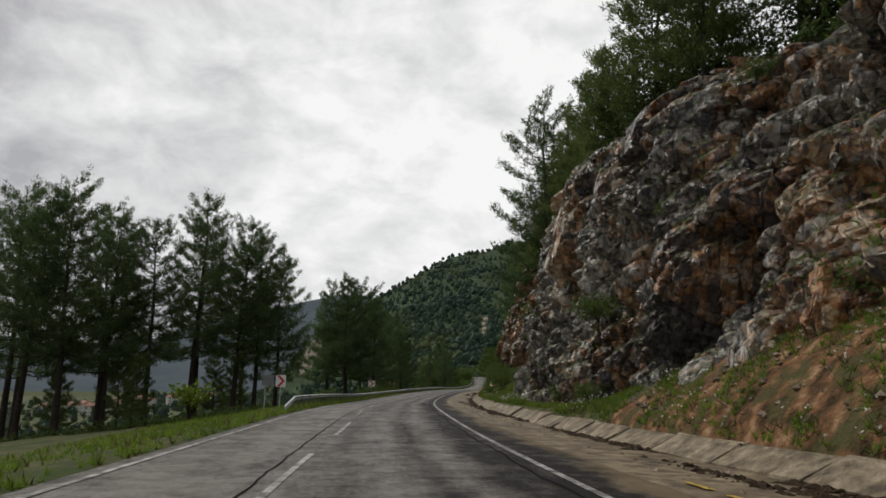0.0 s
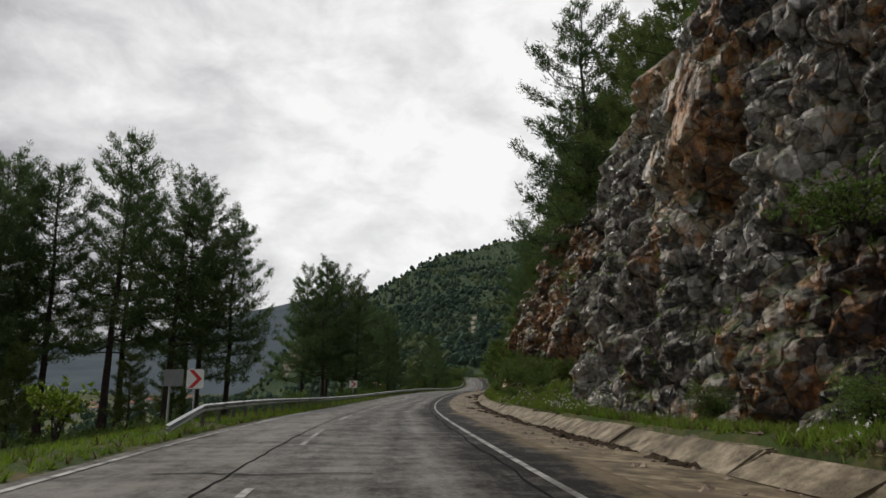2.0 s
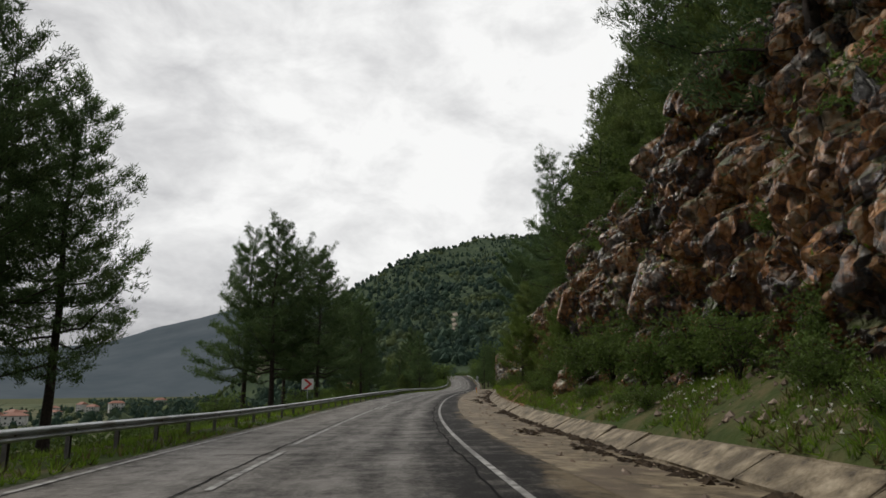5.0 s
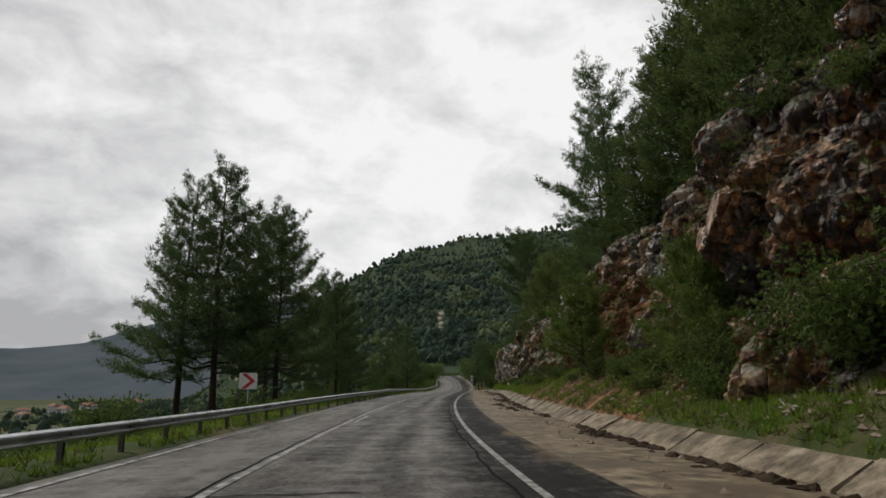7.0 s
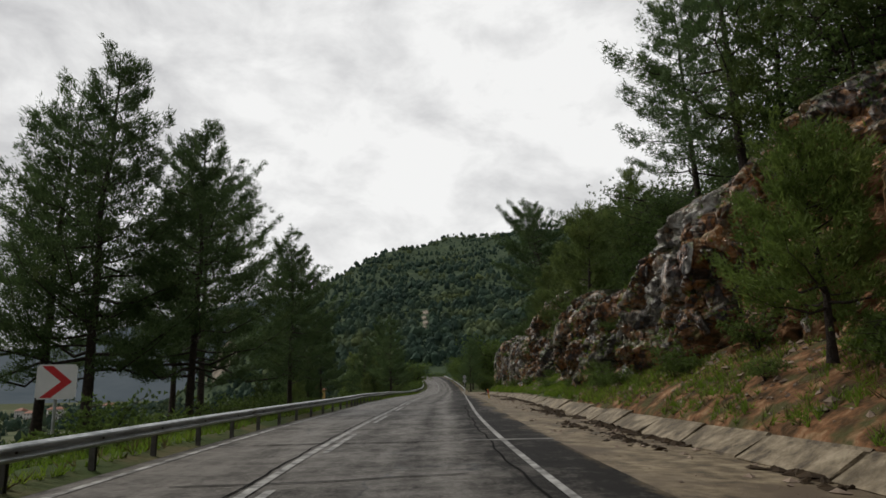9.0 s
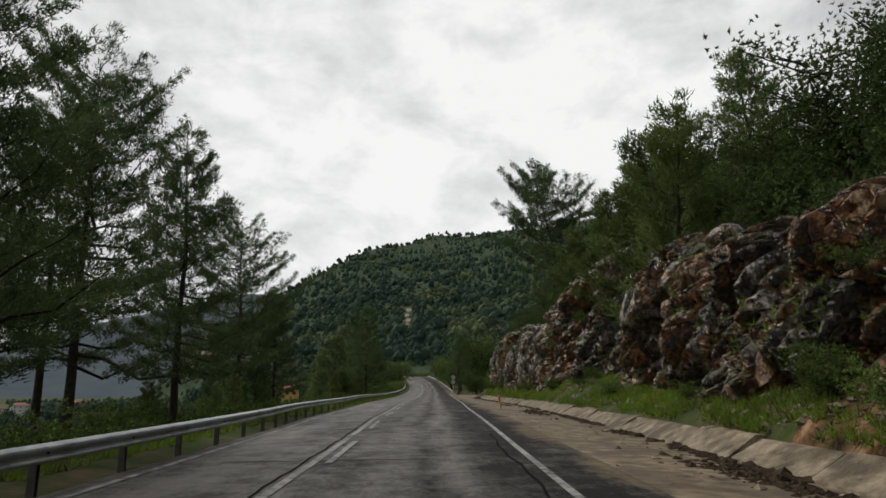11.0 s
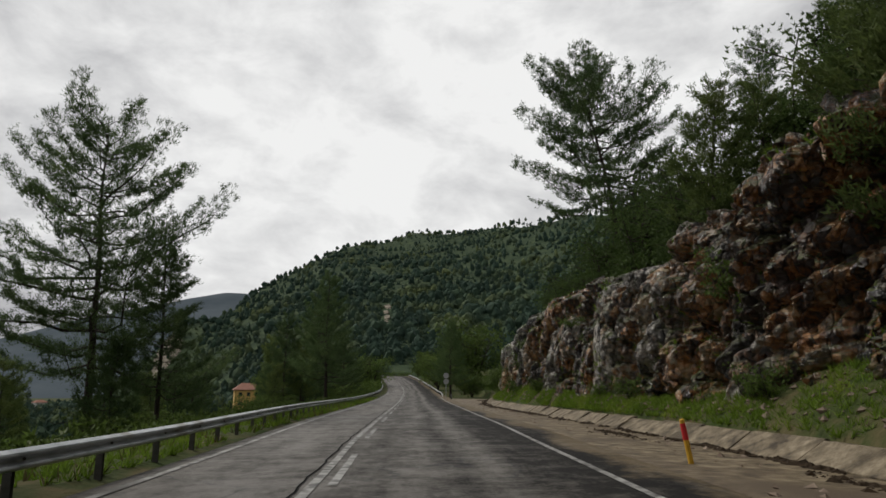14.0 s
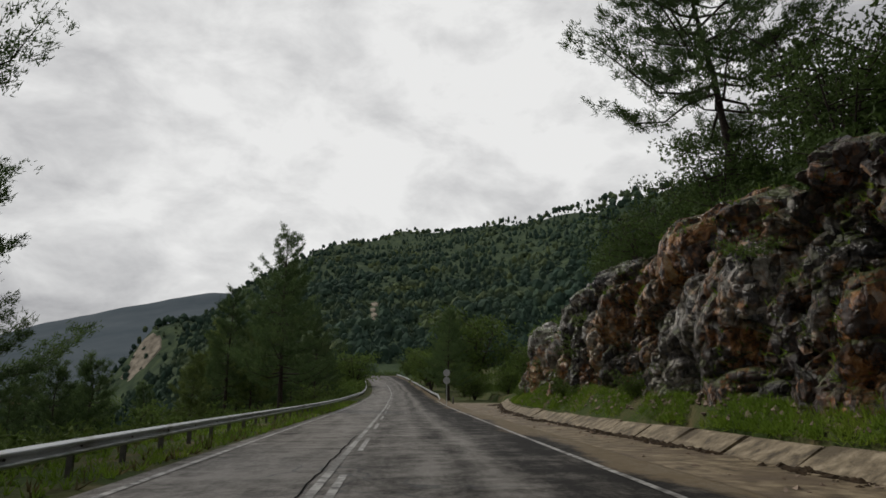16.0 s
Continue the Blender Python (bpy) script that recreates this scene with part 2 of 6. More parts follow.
def rock_material():
    """Wet fractured limestone: dark to pale grey, rust and tan stains, moss where it faces up."""
    m = bpy.data.materials.new("wet_limestone")
    m.use_nodes = True
    t = m.node_tree
    b = t.nodes["Principled BSDF"]
    co = t.nodes.new("ShaderNodeTexCoord")

    def noise_at(scale, detail=8.0, rough=0.65):
        n = t.nodes.new("ShaderNodeTexNoise")
        n.inputs["Scale"].default_value, n.inputs["Detail"].default_value, n.inputs["Roughness"].default_value = scale, detail, rough
        t.links.new(co.outputs["Object"], n.inputs["Vector"])
        return n.outputs["Fac"]

    def ranged(value, lo, hi, a=0.0, c=1.0):
        r = t.nodes.new("ShaderNodeMapRange")
        r.inputs["From Min"].default_value, r.inputs["From Max"].default_value = lo, hi
        r.inputs["To Min"].default_value, r.inputs["To Max"].default_value = a, c
        t.links.new(value, r.inputs["Value"])
        return r.outputs["Result"]

    def mixed(fac, one, two):
        x = t.nodes.new("ShaderNodeMixRGB")
        t.links.new(fac, x.inputs["Fac"])
        t.links.new(one, x.inputs["Color1"])
        x.inputs["Color2"].default_value = (*two, 1)
        return x.outputs["Color"]

    def ramp(value, stops):
        r = t.nodes.new("ShaderNodeValToRGB")
        e = r.color_ramp.elements
        e[0].position, e[0].color = stops[0][0], (*stops[0][1], 1)
        e[1].position, e[1].color = stops[-1][0], (*stops[-1][1], 1)
        for p, c in stops[1:-1]:
            e.new(p).color = (*c, 1)
        t.links.new(value, r.inputs["Fac"])
        return r.outputs["Color"]

    def math_of(kind, a, c):
        x = t.nodes.new("ShaderNodeMath")
        x.operation = kind
        for k, q in enumerate((a, c)):
            if isinstance(q, (int, float)):
                x.inputs[k].default_value = q
            else:
                t.links.new(q, x.inputs[k])
        return x.outputs[0]

    turn = t.nodes.new("ShaderNodeMapping")
    turn.inputs["Rotation"].default_value = (-0.5, 0, 0)
    turn.inputs["Scale"].default_value = (1, 1, 0.55)
    bend = t.nodes.new("ShaderNodeVectorMath")
    bend.operation = "MULTIPLY_ADD"
    bend.inputs[1].default_value = (0.3, 0.3, 0.3)
    wob = t.nodes.new("ShaderNodeTexNoise")
    wob.inputs["Scale"].default_value, wob.inputs["Detail"].default_value = 1.6, 2.0
    t.links.new(co.outputs["Object"], wob.inputs["Vector"])
    t.links.new(wob.outputs["Color"], bend.inputs[0])
    t.links.new(co.outputs["Object"], bend.inputs[2])
    t.links.new(bend.outputs["Vector"], turn.inputs["Vector"])
    cells, joints = t.nodes.new("ShaderNodeTexVoronoi"), t.nodes.new("ShaderNodeTexVoronoi")
    joints.feature = "DISTANCE_TO_EDGE"
    for q in (cells, joints):
        q.inputs["Scale"].default_value = 2.3
        t.links.new(turn.outputs["Vector"], q.inputs["Vector"])
    fine = t.nodes.new("ShaderNodeTexVoronoi")
    fine.inputs["Scale"].default_value = 6.5
    t.links.new(turn.outputs["Vector"], fine.inputs["Vector"])
    shard, chip = t.nodes.new("ShaderNodeSeparateColor"), t.nodes.new("ShaderNodeSeparateColor")
    t.links.new(cells.outputs["Color"], shard.inputs["Color"])
    t.links.new(fine.outputs["Color"], chip.inputs["Color"])
    lightness = t.nodes.new("ShaderNodeAttribute")
    lightness.attribute_name = "pale"
    slab = math_of("MULTIPLY", math_of("SUBTRACT", lightness.outputs["Fac"], 0.47), 0.42)
    grain = math_of("ADD", math_of("ADD", slab, math_of("ADD", math_of("MULTIPLY", math_of("SUBTRACT", shard.outputs["Red"], 0.5), 0.24), math_of("MULTIPLY", math_of("SUBTRACT", chip.outputs["Green"], 0.5), 0.2))), math_of("ADD", math_of("MULTIPLY", noise_at(1.1, 7.0, 0.7), 0.35), math_of("MULTIPLY", noise_at(5.0, 10.0, 0.75), 0.65)))
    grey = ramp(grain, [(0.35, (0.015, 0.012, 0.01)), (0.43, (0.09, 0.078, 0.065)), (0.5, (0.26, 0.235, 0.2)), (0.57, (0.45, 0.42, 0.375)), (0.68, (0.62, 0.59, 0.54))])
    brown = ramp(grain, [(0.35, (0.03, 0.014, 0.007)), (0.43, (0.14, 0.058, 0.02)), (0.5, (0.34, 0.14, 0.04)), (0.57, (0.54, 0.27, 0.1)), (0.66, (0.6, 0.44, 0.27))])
    st = t.nodes.new("ShaderNodeAttribute")
    st.attribute_name = "stain"
    amount = ranged(math_of("ADD", st.outputs["Fac"], math_of("MULTIPLY", math_of("SUBTRACT", noise_at(2.0, 9.0, 0.75), 0.5), 1.5)), 0.34, 0.56)
    mm = t.nodes.new("ShaderNodeMixRGB")
    t.links.new(amount, mm.inputs["Fac"])
    t.links.new(grey, mm.inputs["Color1"])
    t.links.new(brown, mm.inputs["Color2"])
    # Near-black noise patches: crevice shade put into the colour, over the slab tones.
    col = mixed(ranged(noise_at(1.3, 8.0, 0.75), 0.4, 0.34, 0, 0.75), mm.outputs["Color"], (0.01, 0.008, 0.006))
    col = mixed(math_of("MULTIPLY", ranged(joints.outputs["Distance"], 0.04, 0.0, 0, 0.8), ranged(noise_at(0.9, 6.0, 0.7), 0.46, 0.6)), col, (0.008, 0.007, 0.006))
    g = t.nodes.new("ShaderNodeNewGeometry")
    s = t.nodes.new("ShaderNodeSeparateXYZ")
    t.links.new(g.outputs["Normal"], s.inputs["Vector"])
    mul = t.nodes.new("ShaderNodeMath")
    mul.operation = "MULTIPLY"
    t.links.new(ranged(s.outputs["Z"], 0.22, 0.5), mul.inputs[0])
    t.links.new(ranged(noise_at(0.9, 5.0), 0.44, 0.56), mul.inputs[1])
    col = mixed(mul.outputs[0], col, (0.085, 0.1, 0.026))
    t.links.new(col, b.inputs["Base Color"])
    t.links.new(ranged(noise_at(0.7, 4.0), 0.35, 0.65, 0.2, 0.52), b.inputs["Roughness"])
    b.inputs["Specular IOR Level"].default_value = 0.75
    bp = t.nodes.new("ShaderNodeBump")
    bp.inputs["Strength"].default_value, bp.inputs["Distance"].default_value = 1.0, 0.3
    vo = t.nodes.new("ShaderNodeTexVoronoi")
    vo.inputs["Scale"].default_value = 3.6
    wa = t.nodes.new("ShaderNodeMapping")
    wa.inputs["Rotation"].default_value = (-0.5, 0, 0)
    wa.inputs["Scale"].default_value = (1, 1, 0.5)
    t.links.new(co.outputs["Object"], wa.inputs["Vector"])
    t.links.new(wa.outputs["Vector"], vo.inputs["Vector"])
    hs = t.nodes.new("ShaderNodeMath")
    hs.operation = "ADD"
    t.links.new(math_of("ADD", vo.outputs["Distance"], math_of("MULTIPLY", ranged(joints.outputs["Distance"], 0.0, 0.08), 0.3)), hs.inputs[0])
    t.links.new(noise_at(4.0, 9.0, 0.72), hs.inputs[1])
    t.links.new(hs.outputs[0], bp.inputs["Height"])
    normal = bp.outputs["Normal"]
    for plates, much in ((cells, 1.0), (fine, 0.75)):
        lean = t.nodes.new("ShaderNodeVectorMath")
        lean.operation = "MULTIPLY_ADD"
        lean.inputs[1].default_value = (much, much, much)
        lean.inputs[2].default_value = (-0.5 * much, -0.5 * much, -0.5 * much)
        t.links.new(plates.outputs["Color"], lean.inputs[0])
        both = t.nodes.new("ShaderNodeVectorMath")
        both.operation = "ADD"
        t.links.new(normal, both.inputs[0])
        t.links.new(lean.outputs["Vector"], both.inputs[1])
        unit = t.nodes.new("ShaderNodeVectorMath")
        unit.operation = "NORMALIZE"
        t.links.new(both.outputs["Vector"], unit.inputs[0])
        normal = unit.outputs["Vector"]
    t.links.new(normal, b.inputs["Normal"])
    return m


M_ROCK = rock_material()
M_BARK = material("pine_bark", [(0.3, (0.015, 0.011, 0.009)), (0.7, (0.06, 0.043, 0.033))], 6, 0.9, 0.8)
M_NEEDLE = material("pine_needles", [(0.3, (0.045, 0.078, 0.03)), (0.55, (0.085, 0.132, 0.048)), (0.75, (0.14, 0.18, 0.066))], 0.5, 0.75, 0, random_tint=0.4, spec=0.2, through_light=0.38)
M_MIDDLE = material("middling_pine_needles", [(0.3, (0.068, 0.1, 0.03)), (0.55, (0.122, 0.165, 0.048)), (0.75, (0.185, 0.205, 0.063))], 0.5, 0.75, 0, random_tint=0.35, spec=0.2, through_light=0.38)
M_YOUNG = material("young_pine_needles", [(0.3, (0.08, 0.125, 0.026)), (0.55, (0.14, 0.2, 0.045)), (0.75, (0.21, 0.25, 0.07))], 0.6, 0.75, 0, random_tint=0.35, spec=0.2, through_light=0.4)
M_LEAF = material("broad_leaves", [(0.3, (0.045, 0.074, 0.02)), (0.55, (0.085, 0.135, 0.036)), (0.75, (0.145, 0.19, 0.055))], 0.5, 0.65, 0, random_tint=0.4, spec=0.25, through_light=0.36)
M_SHRUB = material("green_shrub_leaves", [(0.3, (0.065, 0.105, 0.022)), (0.55, (0.125, 0.19, 0.042)), (0.75, (0.21, 0.255, 0.07))], 0.5, 0.65, 0, random_tint=0.4, spec=0.25, through_light=0.36)
M_BRIGHT = material("fresh_yellow_green_leaves", [(0.3, (0.18, 0.28, 0.02)), (0.7, (0.34, 0.45, 0.05))], 0.8, 0.6, 0, random_tint=0.25)
M_WOODS = material("far_conifer_woods", [(0.3, (0.018, 0.034, 0.026)), (0.5, (0.032, 0.057, 0.04)), (0.75, (0.06, 0.092, 0.052))], 0.03, 0.85, 0, random_tint=0.35, spec=0.1, second=((0.1, 0.125, 0.052), 0.02, 0.53, 0.68))
M_STEEL = material("galvanised_steel", [(0.3, (0.3, 0.32, 0.33)), (0.5, (0.46, 0.48, 0.49)), (0.7, (0.6, 0.62, 0.63))], 2.2, 0.42, 0.08, metal=0.7, rough_var=0.12, second=((0.2, 0.18, 0.15), 0.9, 0.56, 0.72))
M_POST = material("weathered_steel_posts", [(0.3, (0.06, 0.055, 0.05)), (0.7, (0.16, 0.15, 0.14))], 3, 0.6, 0.1, metal=0.4)
M_SIGN_WHITE = material("sign_white", [(0.3, (0.7, 0.7, 0.7)), (0.7, (0.8, 0.8, 0.8))], 3, 0.4, 0)
M_SIGN_RED = material("sign_red", [(0.3, (0.5, 0.02, 0.025)), (0.7, (0.6, 0.03, 0.035))], 3, 0.4, 0)
M_SIGN_GREY = material("sign_back_grey", [(0.3, (0.13, 0.135, 0.14)), (0.7, (0.2, 0.205, 0.21))], 3, 0.5, 0)


# ---- the line of the road ----
def curve(y, pts):
    """A smooth curve through pairs (y, value), straight past both ends."""
    p = np.array(pts, float)
    y = np.asarray(y, float)
    s = np.gradient(p[:, 1], p[:, 0])
    i = np.clip(np.searchsorted(p[:, 0], y) - 1, 0, len(p) - 2)
    h = p[i + 1, 0] - p[i, 0]
    u = (y - p[i, 0]) / h
    v = np.clip(u, 0, 1)
    a, b = p[i, 1], p[i + 1, 1]
    r = (2 * v**3 - 3 * v**2 + 1) * a + (v**3 - 2 * v**2 + v) * h * s[i] + (3 * v**2 - 2 * v**3) * b + (v**3 - v**2) * h * s[i + 1]
    return r + np.where(u < 0, u * h * s[i], 0) + np.where(u > 1, (u - 1) * h * s[i + 1], 0)


def centre(y):
    """x of the centre line: a long bend to the left, then to the right, then straight, and away to the left over a rise."""
    y = np.asarray(y, float)
    v = np.clip(y, 0, 145) / 100
    x = (((-3.2571 * v + 8.2979) * v + 3.3929) * v - 10.3192) * v - 1.4194
    x = x + np.where(y < 0, -0.103 * y, 0) + np.where(y > 145, 0.114 * (y - 145), 0)
    return x - 0.0009 * np.clip(y - 255, 0, 100) ** 2 - 0.18 * np.maximum(y - 355, 0)


ROAD_Z = [(-60, 0.0), (0, -0.02), (20, -0.12), (35, -0.12), (45, -0.17), (70, -0.36), (85, -0.3), (108, -0.06), (122, 0.04), (153, 0.035), (230, 0.0), (262, 0.6), (290, 1.9), (315, 3.6), (335, 4.7), (348, 5.0), (365, 4.6), (405, 2.2), (440, 1.0), (470, 0.0)]
VALLEY = [(-40, 8.6), (15, 8.2), (25, 7.8), (43, 7.7), (57, 8.05), (90, 8.1), (102, 8.1), (133, 8.75), (150, 9.05), (165, 8.85), (180, 8.65), (192, 8.8), (205, 9.6), (216, 11.0), (230, 13.0)]
FOOT = [(-40, 10.6), (30, 10.05), (44, 9.9), (50, 10.0), (57, 10.35), (75, 10.6), (97, 10.9), (109, 10.5), (115, 10.2), (130, 10.9), (148, 11.1), (154, 10.8), (164, 10.05), (180, 9.9), (192, 10.2), (205, 11.2), (216, 12.8), (230, 15.0)]
LEAN = [(-40, 0.14), (150, 0.14), (165, 0.09), (190, 0.1), (205, 0.14), (240, 0.14)]
RAIL = [(30, -3.7), (46, -4.2), (60, -4.5), (72, -3.9), (84, -3.5), (96, -3.2), (108, -2.7), (117, -2.42), (124, -2.5), (130, -2.9), (138, -3.15), (147, -3.3), (152, -3.52), (165, -4.1), (260, -4.3)]
CLIFF_TOP = [(-40, 11), (15, 12.5), (30, 14.2), (50, 14.8), (60, 14.4), (72, 13), (80, 12), (90, 10.5), (100, 10.2), (106, 8.8), (112, 6.6), (118, 6.4), (128, 7.2), (138, 9.2), (146, 9.6), (151, 9.0), (156, 7.9), (167, 7.0), (175, 7.3), (186, 7.0), (191, 6.2), (200, 6.2), (208, 4.3), (218, 0.8), (240, 0.6)]


TALUS = [(-40, 2.5), (0, 3.4), (17, 3.2), (23, 1.6), (29, 0.6), (45, 0.7), (56, 2.0), (63, 1.6), (70, 1.8), (80, 1.1), (90, 2.2), (105, 2.0), (116, 1.2), (130, 1.2), (138, 1.9), (145, 2.0), (152, 1.2), (172, 1.2), (197, 1.8), (213, 1.2), (240, 0.6)]


def road_z(y):
    return curve(np.minimum(y, 470), ROAD_Z)


def valley(y):
    return centre(y) + curve(np.minimum(y, 230), VALLEY)


LEFT_EDGE = [(-40, -2.85), (20, -2.85), (50, -2.78), (60, -2.8), (84, -2.48), (95, -2.3), (108, -2.05), (118, -1.9), (124, -1.95), (130, -2.18), (140, -2.38), (147, -2.5), (154, -2.63), (170, -2.8), (260, -2.8)]
MIDDLE = [(-40, 0.0), (86, 0.04), (96, 0.15), (108, 0.38), (117, 0.47), (123, 0.42), (130, 0.24), (138, 0.18), (144, 0.08), (150, -0.02), (158, 0.0), (300, 0.0)]
RIGHT_EDGE = [(-40, 4.4), (60, 4.36), (84, 4.16), (100, 4.2), (128, 4.52), (146, 4.6), (157, 4.82), (168, 4.92), (186, 5.2), (230, 5.7)]
RAIL_TOP = [(30, 0.73), (56, 0.74), (70, 0.67), (84, 0.62), (130, 0.605), (160, 0.6), (185, 0.56), (260, 0.62)]


def left_line(y):
    return centre(y) + curve(np.clip(y, -40, 260), LEFT_EDGE)


def middle_line(y):
    return centre(y) + curve(np.clip(y, -40, 300), MIDDLE)


def right_line(y):
    return centre(y) + curve(np.clip(y, -40, 230), RIGHT_EDGE)


def cliff_top(y):
    return curve(np.clip(y, -40, 240), CLIFF_TOP)


def cliff_x(y, z):
    """x of the rock face z metres above the road."""
    return centre(y) + curve(np.minimum(y, 230), FOOT) + 0.5 * np.maximum(talus(y) - 0.6, 0) + curve(np.clip(y, -40, 240), LEAN) * z


def talus(y):
    """Height of the grassy rubble at the foot of the rock."""
    return np.maximum(curve(np.clip(y, -40, 240), TALUS), 0.45)


RIDGE = [(-40, 0.0), (-22.7, 0.003), (-15.3, 0.03), (-10.1, 0.092), (-7.9, 0.122), (-5.4, 0.157), (-0.7, 0.2), (2.1, 0.215), (7, 0.234), (13.5, 0.241), (17.9, 0.256), (24.8, 0.284), (40, 0.31), (80, 0.31)]


def fractal(x, y, seed=0.0, octaves=4):
    """Cheap smooth noise in about -1 to 1, for whole arrays."""
    r, a = 0.0, 0.5
    for k in range(octaves):
        f = 1.9**k
        r = r + a * np.sin(x * f + 1.7 * np.sin(y * f * 0.8 + seed + k) + seed * 3 + k) * np.cos(y * f * 1.1 + 1.3 * np.sin(x * f * 0.7 + k * 2 + seed))
        a *= 0.55
    return r


def far_hill(x, y):
    """The wooded hill ahead, and the valley beside it."""
    dx, dy = x - 4, y - 153
    r = np.hypot(dx, dy)
    az = np.degrees(np.arctan2(dx, dy))
    e = np.interp(az, [a for a, _ in RIDGE], [b for _, b in RIDGE])
    big = np.interp(az, [-23, -8, 5, 15, 25, 45], [700, 1000, 1500, 1300, 800, 500])
    t = np.clip((r - 230) / (big - 230), 0, 1)
    h = e * big * t**1.12 * (1 + 0.05 * fractal(x / 90, y / 90, 2.0) * (t < 0.98)) * np.where(r > big, np.clip(1.6 - 0.6 * r / big, 0.2, 1), 1)
    h = h + 26 * np.exp(-(((x + 172) / 42) ** 2) - ((y - 905) / 48) ** 2)
    low = np.interp(az, [-14, -5, 4], [-45, -14, 0])
    return np.where((dy > -300) & (np.abs(az) < 90), h + low * (1 - np.clip(h / 60, 0, 1)), -60.0)


def ground_z(x, y):
    d = x - centre(np.clip(y, -200, 600))
    zr = road_z(np.clip(y, -200, 600))
    ra = curve(np.clip(y, 0, 260), RAIL) + 0.1
    v = curve(np.clip(y, -40, 230), VALLEY)
    top = cliff_top(y)
    left = -np.clip(ra - 0.8 - d, 0, 8) * 0.16 - np.clip(ra - 8.8 - d, 0, 20) * 0.12 - np.clip(ra - 28.8 - d, 0, 60) * 0.2 - np.clip(ra - 88 - d, 0, 400) * 0.04
    tal = talus(y)
    f0 = cliff_x(y, tal) - centre(y)
    f1 = np.maximum(cliff_x(y, np.maximum(top, 0.5)) - centre(y), f0 + 0.3) + 3.0
    foot = 0.42 + (tal - 0.42) * np.clip((d - v - 0.9) / (f0 - v - 0.9), 0, 1) ** 0.85
    climb = np.maximum(top - tal - 0.4, 0) * np.clip((d - f0 - 2.9) / np.maximum(f1 - f0 - 2.9, 0.3), 0, 1)
    right = foot + climb + np.interp(y, [200, 230, 260, 320], [0.62, 0.06, 0.12, 0.3]) * np.clip(d - f1, 0, 60) + 0.3 * np.clip(d - f1 - 60, 0, 200)
    z = np.where(d < ra - 0.8, left, np.where(d > v + 0.8, right, -0.14))
    z = np.where((d > 5.4) & (d < v + 0.8), -0.32, z)
    z = np.where((d >= ra - 0.8) & (d < -3.2), -0.03, z)
    rough = 0.12 * fractal(x / 1.3, y / 1.3, 1.0) + 0.6 * fractal(x / 14, y / 14, 4.0) * np.clip((np.abs(d) - 14) / 20, 0, 1)
    zr = zr + (np.minimum(zr, 0.0) - zr) * np.clip((ra - 0.8 - d) / 10, 0, 1)
    z = zr + z + rough * ((d < ra - 1.2) | (d > v + 1.0))
    far = np.clip((y - 260) / 160, 0, 1)
    return np.maximum(z, far_hill(x, y) - 2.0 * (1 - far) - np.where((np.abs(d) < 16) & (y < 440), 400, 0))


def mesh_of(name, verts, faces, mat, smooth=False):
    me = bpy.data.meshes.new(name)
    verts = np.asarray(verts, np.float32)
    faces = np.asarray(faces, np.int32)
    n = faces.shape[1]
    me.vertices.add(len(verts))
    me.vertices.foreach_set("co", verts.ravel())
    me.loops.add(faces.size)
    me.loops.foreach_set("vertex_index", faces.ravel())
    me.polygons.add(len(faces))
    me.polygons.foreach_set("loop_start", np.arange(0, faces.size, n, dtype=np.int32))
    me.polygons.foreach_set("loop_total", np.full(len(faces), n, np.int32))
    me.polygons.foreach_set("use_smooth", np.full(len(faces), smooth))
    me.update(calc_edges=True)
    me.validate()
    for m in mat if isinstance(mat, (list, tuple)) else [mat]:
        me.materials.append(m)
    return me


def grid_faces(nu, nv):
    i = np.arange(nu - 1)[:, None] * nv + np.arange(nv - 1)[None, :]
    return np.stack([i, i + nv, i + nv + 1, i + 1], -1).reshape(-1, 4)


def thing(name, label, category, group="", kind="", at=(0, 0, 0)):
    ob = new(name)
    ob.empty_display_size = 0.2
    ob.location = at
    return tagged(ob, label, category, group, kind)


def part(name, me, parent, label=""):
    ob = new(name, me)
    ob.parent = parent
    return tagged(ob, label)


# ---- ground: one sheet to the horizon ----
def build_ground():
    ys = np.unique(np.concatenate([np.arange(-60, 250, 1.1), np.arange(250, 480, 6), np.geomspace(480, 4600, 60), -np.geomspace(60, 1200, 14)]))
    near = np.arange(-14, 34, 0.5)
    ds = np.unique(np.concatenate([near, -14 - np.geomspace(0.8, 3800, 60), 34 + np.geomspace(0.8, 3000, 46)]))
    Y, D = np.meshgrid(ys, ds, indexing="ij")
    X = centre(np.clip(Y, -200, 600)) + D
    Z = ground_z(X, Y)
    me = mesh_of("ground", np.stack([X, Y, Z], -1).reshape(-1, 3), grid_faces(len(ys), len(ds))[:, ::-1], [M_GROUND, M_SOIL, M_FIELD, M_FLOOR], True)
    dm, ym = (D[:-1, :-1] + D[1:, 1:]) / 2, (Y[:-1, :-1] + Y[1:, 1:]) / 2
    soil = (dm > 5) & (dm < cliff_x(ym, cliff_top(ym)) - centre(ym) + 0.4) & (((ym > -60) & (ym < 23)) | ((ym > 82) & (ym < 115)))
    me.polygons.foreach_set("material_index", np.where(soil, 1, np.where((dm < -70) & (Z[1:, 1:] < -12) & (ym < 1500), 2, np.where((ym > 330) & (Z[1:, 1:] > -12), 3, 0))).ravel().astype(np.int32))
    tagged(new("ground", me), "grassy hillside falling away to a wide valley", "ground", kind="structure")


build_ground()


